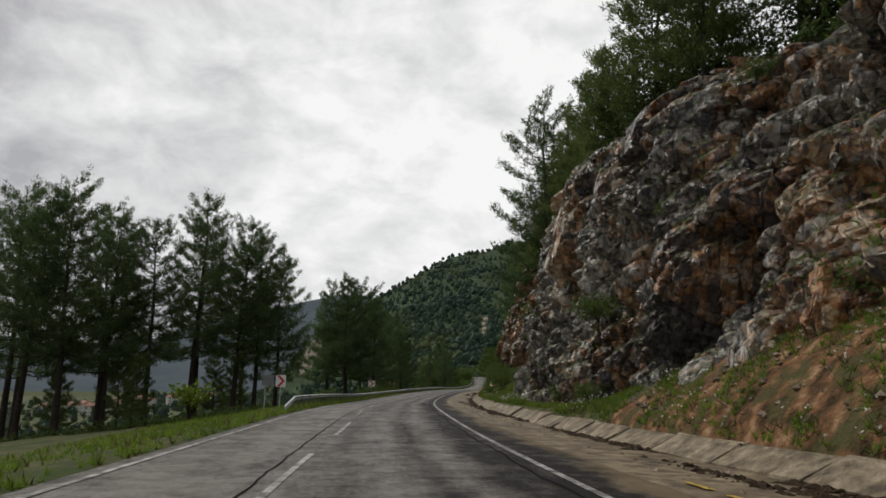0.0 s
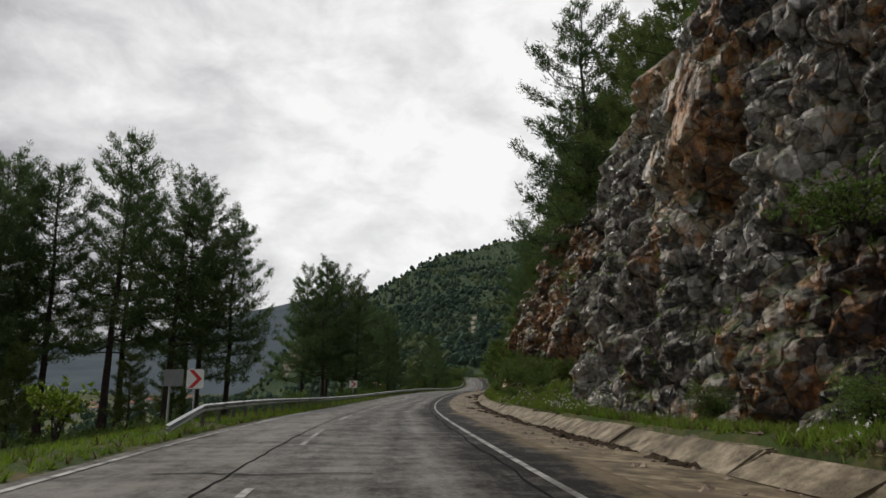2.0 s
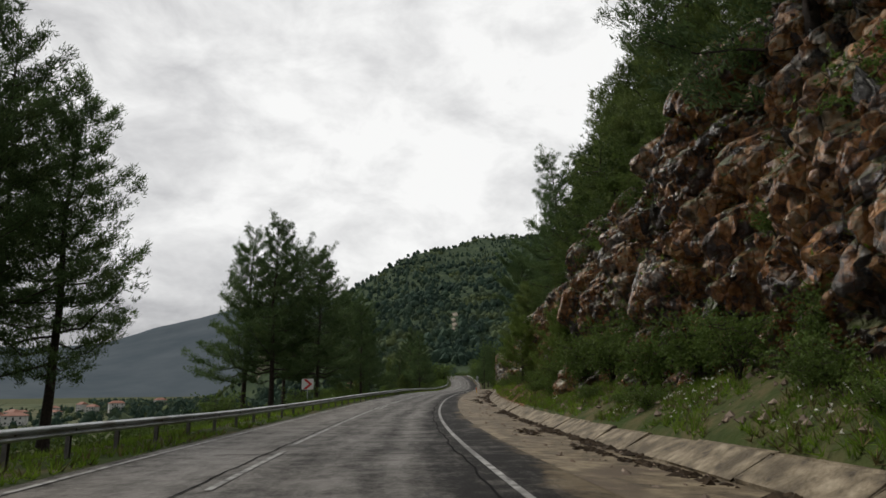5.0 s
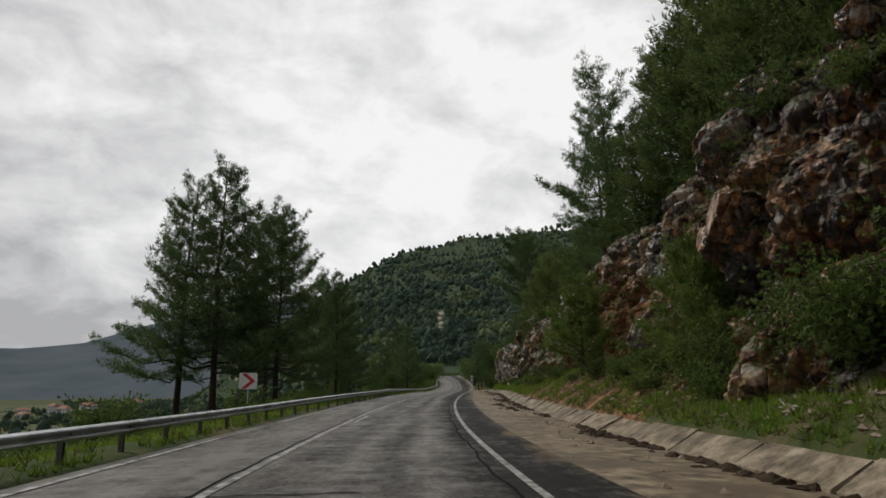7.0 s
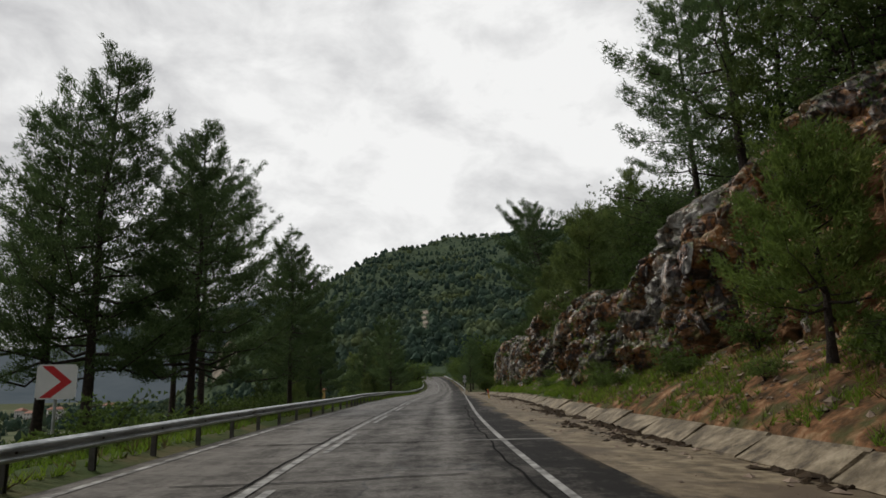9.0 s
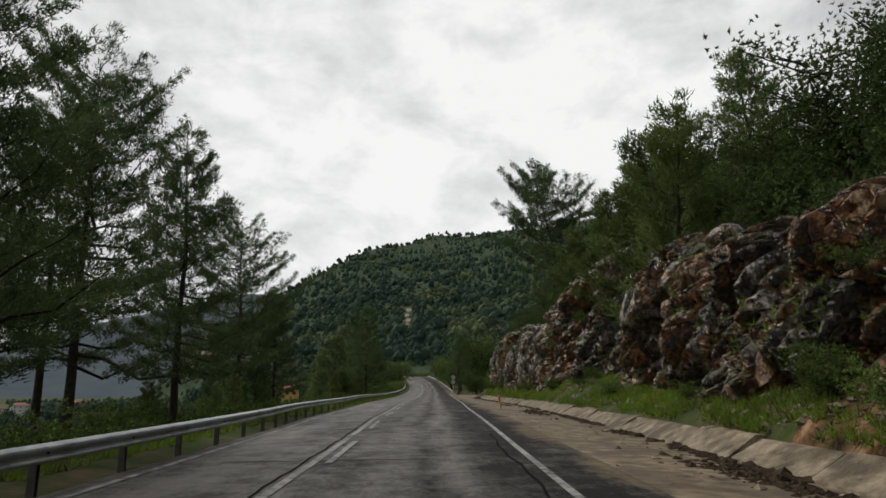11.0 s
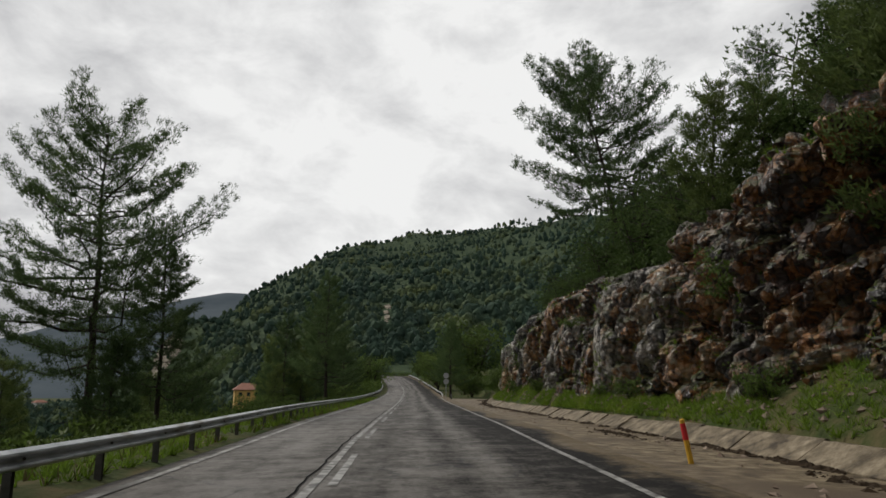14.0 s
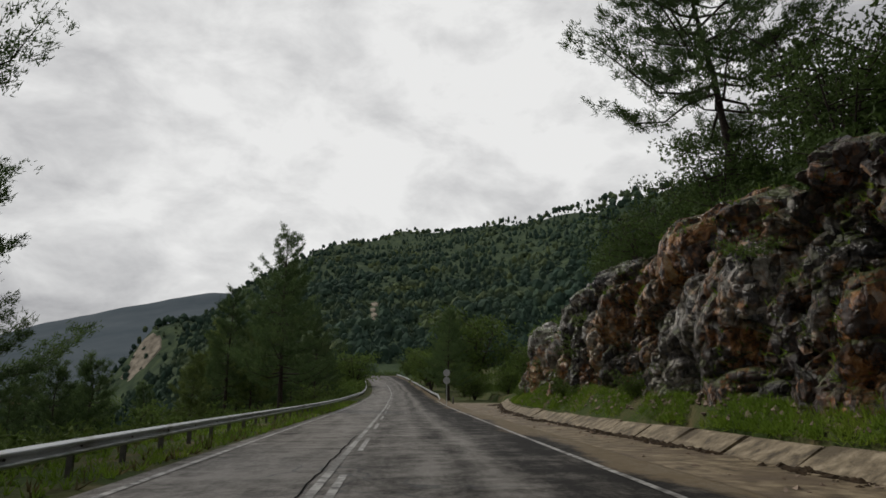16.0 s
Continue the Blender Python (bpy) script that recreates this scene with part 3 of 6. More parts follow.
def strip(name, ys, xa, xb, za, zb, mat):
    """A long sheet between two lines."""
    n = len(ys)
    v = np.concatenate([np.stack([xa, ys, za], -1), np.stack([xb, ys, zb], -1)])
    i = np.arange(n - 1)
    return mesh_of(name, v, np.stack([i, i + n, i + n + 1, i + 1], -1), mat, True)


def build_road():
    ys = np.concatenate([np.arange(-60, 260, 1.0), np.arange(260, 475, 5)])
    ds = np.linspace(0, 1, 26)
    a, b = left_line(ys) - 0.42, np.minimum(right_line(ys) + 1.25, valley(ys) - 1.6)
    X = a[:, None] + (b - a)[:, None] * ds[None, :]
    Y = np.repeat(ys[:, None], 26, 1)
    Z = road_z(Y) + 0.006 * fractal(X * 1.3, Y * 0.5, 3.0) + np.where((ds == 0) | (ds == 1), -0.012, 0)[None, :]
    V = np.stack([X, Y, Z], -1).reshape(-1, 3)
    me = mesh_of("road", V, grid_faces(len(ys), 26)[:, ::-1], M_ASPHALT, True)
    lane = me.uv_layers.new(name="lane")
    at = np.zeros(len(me.loops), np.int32)
    me.loops.foreach_get("vertex_index", at)
    lane.data.foreach_set("uv", np.stack([(V[:, 0] - centre(V[:, 1]))[at], V[at, 1]], -1).astype(np.float32).ravel())
    tagged(new("road", me), "wet patched grey asphalt two-lane mountain road", "road", kind="structure")
    # painted lines, 6 mm thick
    def line(name, x, y0, y1, w, label):
        yy = np.linspace(y0, y1, max(2, int((y1 - y0) / 0.8)))
        c = x(yy)
        za = road_z(yy) + 0.012
        tagged(new(name, strip(name, yy, c - w / 2, c + w / 2, za, za, M_PAINT)), label, "road marking", kind="structure")
    line("edge_line", left_line, -40, 260, 0.13, "thin worn white edge line on asphalt")
    line("edge_line", right_line, -40, 232, 0.13, "worn white edge line on asphalt")
    line("centre_line", middle_line, 62, 300, 0.14, "worn white solid centre line on asphalt")
    for y in (-16, -4, 8, 20, 33, 45, 54):
        line("centre_dash", lambda q: centre(q) + 0.28 * np.exp(-(((q - 25) / 12) ** 2)), y, y + 6.5, 0.12, "worn white centre line dash on asphalt")
    xa = float(right_line(99.0))
    cross = strip("cross_line", np.array([98.9, 99.1]), np.array([xa - 0.9, xa - 0.9]), np.array([xa + 1.2, xa + 1.2]), road_z(np.array([98.9, 99.1])) + 0.013, road_z(np.array([98.9, 99.1])) + 0.013, M_PAINT)
    tagged(new("cross_line", cross), "short worn white cross line on asphalt", "road marking", kind="structure")
    for y in (8.6, 9.9):
        q = np.linspace(y, y + 0.8, 3)
        c = right_line(q) + 1.75
        tagged(new("yellow_dash", strip("yellow_dash", q, c - 0.07, c + 0.07, road_z(q) + 0.006, road_z(q) - 0.004, M_YELLOW)), "short worn yellow paint dash on the apron", "road marking", kind="structure")
    yy = np.arange(-20, 175, 0.5)
    c = middle_line(yy) - 0.17 + 0.02 * np.sin(yy * 2.1) + 0.015 * np.sin(yy * 5.3)
    tagged(new("tar_seam", strip("tar_seam", yy, c - 0.018, c + 0.018, road_z(yy) + 0.011, road_z(yy) + 0.011, M_TAR)), "black tar seam along the road's middle joint", "road seam", kind="structure")
    for off, y0, y1, w in ((-0.34, -12, 122, 0.022),):
        yy = np.arange(y0, y1, 0.5)
        c = right_line(yy) + off + 0.04 * np.sin(yy * 0.9) + 0.025 * np.sin(yy * 2.7)
        tagged(new("tar_seam", strip("tar_seam", yy, c - w, c + w, road_z(yy) + 0.011, road_z(yy) + 0.011, M_TAR)), "black wandering tar seam in the wet asphalt", "road seam", kind="structure")
    crack = random.Random(12)
    for _ in range(26):
        y, u, w = crack.uniform(20, 235), crack.uniform(0, 0.35), crack.uniform(0.4, 0.75)
        a, b = float(middle_line(y)) - 2.0, float(right_line(y)) - 0.1
        xs = np.linspace(a + u * (b - a), a + min(1.0, u + w) * (b - a), 14)
        ys_ = y + 0.12 * (xs - xs[0]) * crack.uniform(-1, 1) + np.cumsum([crack.gauss(0, 0.05) for _ in xs])
        zc = road_z(ys_) + 0.0115
        n = len(xs)
        v = np.concatenate([np.stack([xs, ys_ - 0.03, zc], -1), np.stack([xs, ys_ + 0.03, zc], -1)])
        i = np.arange(n - 1)
        tagged(new("crack_seal", mesh_of("crack_seal", v, np.stack([i, i + 1, i + n + 1, i + n], -1), M_TAR, True)), "thin black sealed crack across the asphalt", "road seam", kind="structure")
    y = 88.0
    while y < 260:
        line("centre_dash", lambda q: middle_line(q) + 0.27, y, y + 4.5, 0.13, "worn white centre line dash on asphalt")
        y += 9.0


build_road()


def build_gutter():
    ys = np.arange(-40, 226, 0.5)
    xv = valley(ys)
    xa = np.minimum(right_line(ys) + 1.25, xv - 1.6)
    zr = road_z(ys)
    tagged(new("gutter_apron", strip("gutter_apron", ys, xa - 0.05, xv + 0.02, zr - 0.004, zr - 0.1, M_CONCRETE)), "sandy stained concrete gutter apron beside the asphalt", "gutter", kind="structure")
    kerb = thing("kerb", "row of sloping cast concrete kerb slabs, chipped and muddy", "kerb", kind="structure")
    y = -38.0
    rng = random.Random(5)
    while y < 224:
        ln = 2.9
        h = 0.42 + rng.uniform(-0.05, 0.04)
        jog, tip = rng.uniform(-0.02, 0.02), rng.uniform(-0.02, 0.02)
        vs = []
        for q in (y + 0.01, y + ln - rng.uniform(0.01, 0.03)):
            x, z = float(valley(q)) + jog, float(road_z(q)) + (tip if q < y + 1 else 0)
            vs += [(x, q, z - 0.25), (x, q, z - 0.09), (x + 0.72, q, z - 0.1 + h), (x + 0.95, q, z - 0.11 + h), (x + 0.95, q, z - 0.25)]
        bm = bmesh.new()
        bv = [bm.verts.new(v) for v in vs]
        for k in range(5):
            bm.faces.new([bv[k], bv[(k + 1) % 5], bv[(k + 1) % 5 + 5], bv[k + 5]])
        bm.faces.new(bv[4::-1])
        bm.faces.new(bv[5:])
        bmesh.ops.recalc_face_normals(bm, faces=bm.faces)
        bmesh.ops.bevel(bm, geom=bm.edges[:], offset=0.04, segments=2, affect="EDGES")
        for v in bm.verts:
            v.co += Vector((rng.gauss(0, 0.016), rng.gauss(0, 0.02), rng.gauss(0, 0.016)))
        me = bpy.data.meshes.new("slab")
        bm.to_mesh(me)
        bm.free()
        me.materials.append(M_KERB)
        part("slab", me, kerb)
        y += ln


build_gutter()


# ---- rock ----
def slabs(P, size, seed):
    """Overlapping tilted slabs with steep broken sides: how far they stand out, three random values of the slab on top, and the gap to the next one."""
    Q = P / size
    base = np.floor(Q)
    best, second, mark = np.full(len(P), -9.0), np.full(len(P), -9.0), np.zeros((len(P), 3))
    for dy in (-1, 0, 1):
        for dz in (-1, 0, 1):
            c = base + (dy, dz)
            h = [np.modf(np.abs(np.sin(c @ np.array(k) + seed * 7.13) * 43758.5453))[0] for k in ((127.1, 311.7), (269.5, 183.3), (113.5, 271.9), (419.2, 371.9), (83.7, 197.3), (331.1, 59.9))]
            d = Q - c - np.stack(h[:2], -1)
            top = 1.3 * h[2] + (1.5 * h[3] - 0.6) * d[:, 0] + (1.7 * h[4] - 1.1) * d[:, 1]
            for k in range(5):
                a = 1.257 * (k + 0.8 * h[5]) + 0.9 * h[(k + 2) % 5]
                top = np.minimum(top, 1.3 * h[2] + 0.7 - (1.9 + 1.6 * h[k]) * (d[:, 0] * np.cos(a) + d[:, 1] * np.sin(a)))
            win = top > best
            second = np.where(win, best, np.maximum(second, top))
            best = np.where(win, top, best)
            for k in range(3):
                mark[win, k] = h[k + 3][win]
    return (best - 0.75) * size, mark, (best - second) * size


def bedded(y, z):
    """Rock places turned so that the beds, which lean towards the start of the road, run along the second axis."""
    P = np.stack([y, z], -1)
    P = P + 0.16 * np.stack([fractal(y / 0.9, z / 0.8, q) for q in (1.0, 2.0)], -1)
    return (P @ np.array([[0.87, -0.5], [0.5, 0.87]])) * (1, 0.6)


def scar(y, z):
    """1 where the cut is loose red soil and not rock."""
    return np.clip(1.2 - np.abs(y - 98) / 12 + 0.8 * fractal(y / 3.5, z / 2.5, 7.0) - np.clip(z - 4.5, 0, 9) * 0.25, 0, 1)


def relief(y, z):
    """How far the rock stands out of its mean face, for heights z over the road."""
    W = bedded(y, z)
    disp = 0.5 * fractal(y / 6, z / 5, 8.0)
    for size, amp, cut, seed in ((3.4, 0.42, 0.9, 5), (1.5, 0.6, 0.6, 1), (0.66, 0.8, 0.25, 2), (0.3, 0.7, 0.0, 3)):
        out, mark, gap = slabs(W, size, seed)
        disp = disp + amp * out + 0.3 * size * (mark[:, 0] - 0.5) - cut * np.exp(-gap / (0.05 * size + 0.02))
    disp = 0.72 * (disp + 1.6)
    return np.clip(disp, -1.5, 1.5) * (0.35 + 0.65 * np.clip(z, 0, 1.5) / 1.5) * (1 - 0.45 * scar(y, z))


# changes of the bed along the cut: clean pale limestone, rusty or dark clayey rock
PALE_BEDS = [(-40, 0.04), (30, 0.08), (37, 0.17), (46, 0.16), (51, -0.06), (64, -0.1), (80, -0.1), (90, -0.04), (150, -0.06), (160, -0.2), (178, -0.18), (190, 0.0), (215, 0.06)]
RUSTY_BEDS = [(-40, 0.0), (32, 0.0), (38, -0.15), (47, -0.13), (52, 0.24), (66, 0.34), (72, 0.16), (84, 0.1), (92, 0.02), (126, 0.02), (134, 0.1), (142, 0.04), (160, 0.12), (174, 0.06), (182, 0.0), (215, -0.05)]


def along(y, rows):
    return np.interp(y, [q[0] for q in rows], [q[1] for q in rows])


def stain(y, z):
    """0 for clean grey beds, 1 for rusty brown ones: whole slabs, and the loose soil in the gaps between them."""
    W = bedded(y, z)
    big, mid, small = slabs(W, 3.4, 5), slabs(W, 1.5, 1), slabs(W, 0.62, 2)
    return 0.3 * big[1][:, 1] + 0.38 * mid[1][:, 2] + 0.2 * small[1][:, 1] + 0.22 * fractal(y / 6, z / 5, 2.0) + 0.22 * np.exp(-mid[2] / 0.1) + along(y, RUSTY_BEDS)


def pale(y, z):
    """The lightness of each slab, from 0 to 1."""
    W = bedded(y, z)
    return 0.4 * slabs(W, 3.4, 5)[1][:, 2] + 0.38 * slabs(W, 1.5, 1)[1][:, 0] + 0.22 * slabs(W, 0.62, 2)[1][:, 2] + along(y, PALE_BEDS)


def face_x(y, z, top):
    """x of the broken rock face, drawn back towards its rim."""
    x = cliff_x(y, z) + 1.5 * np.clip((z / np.maximum(top, 0.4) - 0.86) / 0.14, 0, 1) ** 1.6 + 0.2
    gap = x - relief(y, z) - valley(y) - 1.05
    return valley(y) + 1.05 + np.where(gap > 0.9, gap, 0.9 * np.exp(np.minimum(gap - 0.9, 0) / 0.9))


def build_cliff():
    ys = np.arange(-12, 219, 0.11)
    us = np.linspace(0, 1, 122)
    rng = np.random.default_rng(9)
    Y, U = np.meshgrid(ys, us, indexing="ij")
    Y = Y + rng.uniform(-0.03, 0.03, Y.shape)
    top = cliff_top(ys)[:, None] + (0.8 * fractal(ys / 2.1, ys / 5.0, 6.0) + 0.5 * fractal(ys / 0.6, ys / 1.0, 2.0))[:, None]
    H = (U + rng.uniform(-0.0025, 0.0025, U.shape)) * np.maximum(top, 0.4)
    y, z = Y.ravel(), H.ravel()
    X = face_x(y, z, np.repeat(top, len(us), 1).ravel())
    V = np.stack([X, y, road_z(y) - 0.2 + z], -1)
    F = grid_faces(len(ys), len(us))[:, ::-1]
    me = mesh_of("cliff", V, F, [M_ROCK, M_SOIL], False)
    me.attributes.new("stain", "FLOAT", "POINT").data.foreach_set("value", stain(y, z).astype(np.float32))
    me.attributes.new("pale", "FLOAT", "POINT").data.foreach_set("value", pale(y, z).astype(np.float32))
    mid = V[F].mean(1)
    me.polygons.foreach_set("material_index", (scar(mid[:, 1], mid[:, 2] - road_z(mid[:, 1])) > 0.35 + 0.35 * np.random.default_rng(4).random(len(mid))).astype(np.int32))
    n = np.cross(V[F[:, 1]] - V[F[:, 0]], V[F[:, 2]] - V[F[:, 0]])
    up = n[:, 2] / (np.linalg.norm(n, axis=1) + 1e-9)
    grow = (np.abs(up) > 0.42) & (fractal(mid[:, 1] / 2.0, mid[:, 2] / 1.6, 5.0) > 0.02)
    return tagged(new("cliff", me), "jagged wet grey limestone road cut with rust-brown beds", "cliff", kind="structure"), mid[grow]


def block(seed, w, d, h, mat, name="boulder"):
    """An angular broken block: the hull of a few random corners."""
    rng = random.Random(seed)
    bm = bmesh.new()
    for _ in range(11):
        v = Vector((rng.gauss(0, 1), rng.gauss(0, 1), rng.gauss(0, 1))).normalized() * rng.uniform(0.75, 1.15)
        q = max(abs(c) for c in v)
        v = v.lerp(v / q, 0.5)
        bm.verts.new((v.x * w / 2, v.y * d / 2, v.z * h / 2))
    bmesh.ops.convex_hull(bm, input=bm.verts)
    bmesh.ops.delete(bm, geom=[v for v in bm.verts if not v.link_faces], context="VERTS")
    bmesh.ops.triangulate(bm, faces=bm.faces[:])
    me = bpy.data.meshes.new(name)
    bm.to_mesh(me)
    bm.free()
    me.materials.append(mat)
    return me


def tilted(rng, x, y, z, sx, sy, sz):
    """A pose for a block that leans with the beds of the rock."""
    turn = Euler((-0.5 + rng.gauss(0, 0.22), rng.gauss(0.1, 0.25), rng.gauss(0, 0.55))).to_matrix().to_4x4()
    return Matrix.Translation((x, y, z)) @ turn @ Matrix.Diagonal((sx, sy, sz, 1))


CLIFF, LEDGES = build_cliff()
ROCKS = [block(200 + k, 1.0, 1.0, 1.0, M_ROCK) for k in range(22)]
rr = random.Random(31)


def face_spots(seed, n):
    """n places on the broken rock face, none in its hollows and few in the soil scar."""
    rng = np.random.default_rng(seed)
    y = rng.uniform(-4, 212, n * 3)
    top = cliff_top(y)
    z = rng.uniform(0.05, 0.97, n * 3) * top
    soil = (scar(y, z) > 0.4) & (rng.random(n * 3) < 0.25)
    ok = (z > talus(y) - 0.3) & ~soil
    y, z, top = y[ok][:n], z[ok][:n], top[ok][:n]
    return np.stack([face_x(y, z, top) + 0.12, y, road_z(y) + z - 0.2], -1).tolist()


for k, (x, y, z) in enumerate(face_spots(1, 270)):
    s = 0.35 + 0.6 * rr.random() ** 2
    part("boulder", ROCKS[k % 22], CLIFF).matrix_basis = tilted(rr, x, y, z, s * 0.45, s * rr.uniform(0.6, 1.0), s * rr.uniform(0.9, 1.7))


def build_broken_rock():
    """The smaller broken rock between the large blocks, joined."""
    rng = random.Random(32)
    protos = []
    for me in ROCKS:
        v = np.zeros(len(me.vertices) * 3)
        me.vertices.foreach_get("co", v)
        f = np.zeros(len(me.polygons) * 3, np.int32)
        me.polygons.foreach_get("vertices", f)
        protos.append((v.reshape(-1, 3), f.reshape(-1, 3)))
    V, F, base = [], [], 0
    for k, (x, y, z) in enumerate(face_spots(2, 1500)):
        s = 0.2 + 0.5 * rng.random() ** 3
        m = np.array(tilted(rng, x, y, z, s * rng.uniform(0.35, 0.7), s * rng.uniform(0.5, 1.0), s * rng.uniform(1.0, 2.1)))
        v, f = protos[k % 22]
        V.append(v @ m[:3, :3].T + m[:3, 3])
        F.append(f + base)
        base += len(v)
    V = np.concatenate(V)
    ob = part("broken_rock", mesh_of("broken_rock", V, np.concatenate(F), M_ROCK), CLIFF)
    ob.data.attributes.new("stain", "FLOAT", "POINT").data.foreach_set("value", stain(V[:, 1], V[:, 2] - road_z(V[:, 1])).astype(np.float32))
    ob.data.attributes.new("pale", "FLOAT", "POINT").data.foreach_set("value", pale(V[:, 1], V[:, 2] - road_z(V[:, 1])).astype(np.float32))
    tagged(ob, kind="stuff")


build_broken_rock()


# ---- trees ----
def tube(pts, radii, sides):
    """Rings round a bent line: vertices and faces."""
    pts = np.asarray(pts, float)
    n = len(pts)
    d = np.gradient(pts, axis=0)
    d /= np.linalg.norm(d, axis=1)[:, None] + 1e-9
    ref = np.where(np.abs(d[:, 2:3]) > 0.9, np.array([[1.0, 0, 0]]), np.array([[0, 0, 1.0]]))
    a = np.cross(d, ref)
    a /= np.linalg.norm(a, axis=1)[:, None]
    b = np.cross(d, a)
    ang = np.arange(sides) * 2 * np.pi / sides
    v = pts[:, None] + np.asarray(radii)[:, None, None] * (np.cos(ang)[None, :, None] * a[:, None] + np.sin(ang)[None, :, None] * b[:, None])
    i = np.arange(n - 1)[:, None] * sides
    j = np.arange(sides)[None, :]
    k = (j + 1) % sides
    f = np.stack([i + j, i + k, i + sides + k, i + sides + j], -1).reshape(-1, 4)
    return v.reshape(-1, 3), f


def tufts(rng, at, way, n, length, width, spread):
    """n slim leaves round each place in at, fanned about way."""
    m = len(at)
    c = np.repeat(at, n, 0)
    d = np.repeat(way, n, 0) + spread * rng.normal(size=(m * n, 3))
    d /= np.linalg.norm(d, axis=1)[:, None] + 1e-9
    s = np.cross(d, rng.normal(size=(m * n, 3)))
    s /= np.linalg.norm(s, axis=1)[:, None] + 1e-9
    ln = length * rng.uniform(0.6, 1.2, (m * n, 1))
    wd = width * rng.uniform(0.6, 1.2, (m * n, 1))
    v = np.stack([c + 0.1 * ln * d + wd * s, c + ln * d, c - 0.15 * ln * d - 0.7 * wd * s], 1)
    return v.reshape(-1, 3), np.arange(m * n * 3).reshape(-1, 3)


def needles(rng, at, way, n, length, width, spread):
    """n slim pointed needle sprays round each place in at."""
    m = len(at)
    c = np.repeat(at, n, 0)
    d = np.repeat(way, n, 0) + spread * rng.normal(size=(m * n, 3))
    d /= np.linalg.norm(d, axis=1)[:, None] + 1e-9
    s = np.cross(d, rng.normal(size=(m * n, 3)))
    s /= np.linalg.norm(s, axis=1)[:, None] + 1e-9
    ln = length * rng.uniform(0.6, 1.25, (m * n, 1))
    wd = width * rng.uniform(0.6, 1.2, (m * n, 1))
    c = c + 0.4 * length * rng.normal(size=(m * n, 3))
    v = np.stack([c + wd * s, c + ln * d, c - wd * s], 1)
    return v.reshape(-1, 3), np.arange(m * n * 3).reshape(-1, 3)


def pine_meshes(seed, height, bare, spread, limbs=60, shape=0.8, dense=1.0, leaf=0.42, lean=0.0, droop=0.1, mat=None):
    """Trunk with limbs, and a crown of needle tufts. bare: the part of the trunk without live limbs."""
    rng = np.random.default_rng(seed)
    hs = np.linspace(0, 1, 12)
    bend = 0.25 * np.cumsum(rng.normal(size=(12, 2)), 0) * hs[:, None] * 0.5
    spine = np.stack([bend[:, 0] + lean * height * hs**1.5, bend[:, 1], hs * height], -1)
    r0 = 0.011 * height + 0.06
    tv, tf = tube(spine, r0 * (1 - 0.93 * hs) * (1 + 0.35 * np.exp(-hs * 30)), 9)
    V, F, base = [tv], [tf], len(tv)
    at, way = [], []
    for k in range(limbs):
        dead = k < limbs * 0.1
        t = rng.uniform(bare * 0.45, bare) if dead else bare + (1 - bare) * (k / limbs) ** 0.92 * rng.uniform(0.93, 1.0)
        u = np.clip((t - bare) / (1 - bare), 0, 1)
        ln = spread * (0.12 + 0.88 * (1 - u) ** shape) * rng.uniform(0.55, 1.15) * (0.6 + 0.4 * min(1, u * 6))
        if dead:
            ln *= 0.4
        a = k * 2.399 + rng.uniform(-0.5, 0.5)
        p0 = np.array([np.interp(t, hs, spine[:, c]) for c in range(3)])
        rise = -droop + 0.75 * u + rng.uniform(-0.15, 0.2)
        q = np.linspace(0, 1, 6)
        pts = p0 + ln * np.stack([np.cos(a) * q, np.sin(a) * q, rise * q + 0.22 * q**2 - 0.1 * np.sin(q * 3)], -1)
        pts[1:-1] += rng.normal(size=(4, 3)) * 0.03 * ln
        lv, lf = tube(pts, (0.016 + 0.012 * ln) * (1.05 - q), 3)
        V.append(lv)
        F.append(lf + base)
        base += len(lv)
        if dead:
            continue
        m = max(6, int(ln * 15.0 * dense))
        s = rng.uniform(0.22, 1.0, m) ** 0.8
        c = np.stack([np.interp(s, q, pts[:, i]) for i in range(3)], -1)
        out = pts[-1] - p0
        out = out / (np.linalg.norm(out) + 1e-9)
        side = np.cross(out, (0, 0, 1))
        w = rng.normal(size=(m, 1)) * (0.30 * ln * (1.1 - 0.6 * s))[:, None]
        c = c + np.clip(w, -1.6, 1.6) * side * 0.8 + rng.normal(size=(m, 3)) * (0.1, 0.1, 0.13) + (0, 0, 0.1)
        at.append(c)
        way.append(out + np.array([0, 0, 0.65]) + 0.35 * np.sign(w) * side)
    tip = np.linspace(0.9, 1.01, 8)
    at.append(np.stack([np.interp(tip, hs, spine[:, c]) for c in range(3)], -1))
    way.append(np.tile([0, 0, 1.0], (8, 1)))
    cv, cf = needles(rng, np.concatenate(at), np.concatenate(way), 11, leaf * 0.68, leaf * 0.085, 0.85)
    return mesh_of("trunk", np.concatenate(V), np.concatenate(F), M_BARK, True), mesh_of("crown", cv, cf, mat or M_NEEDLE)


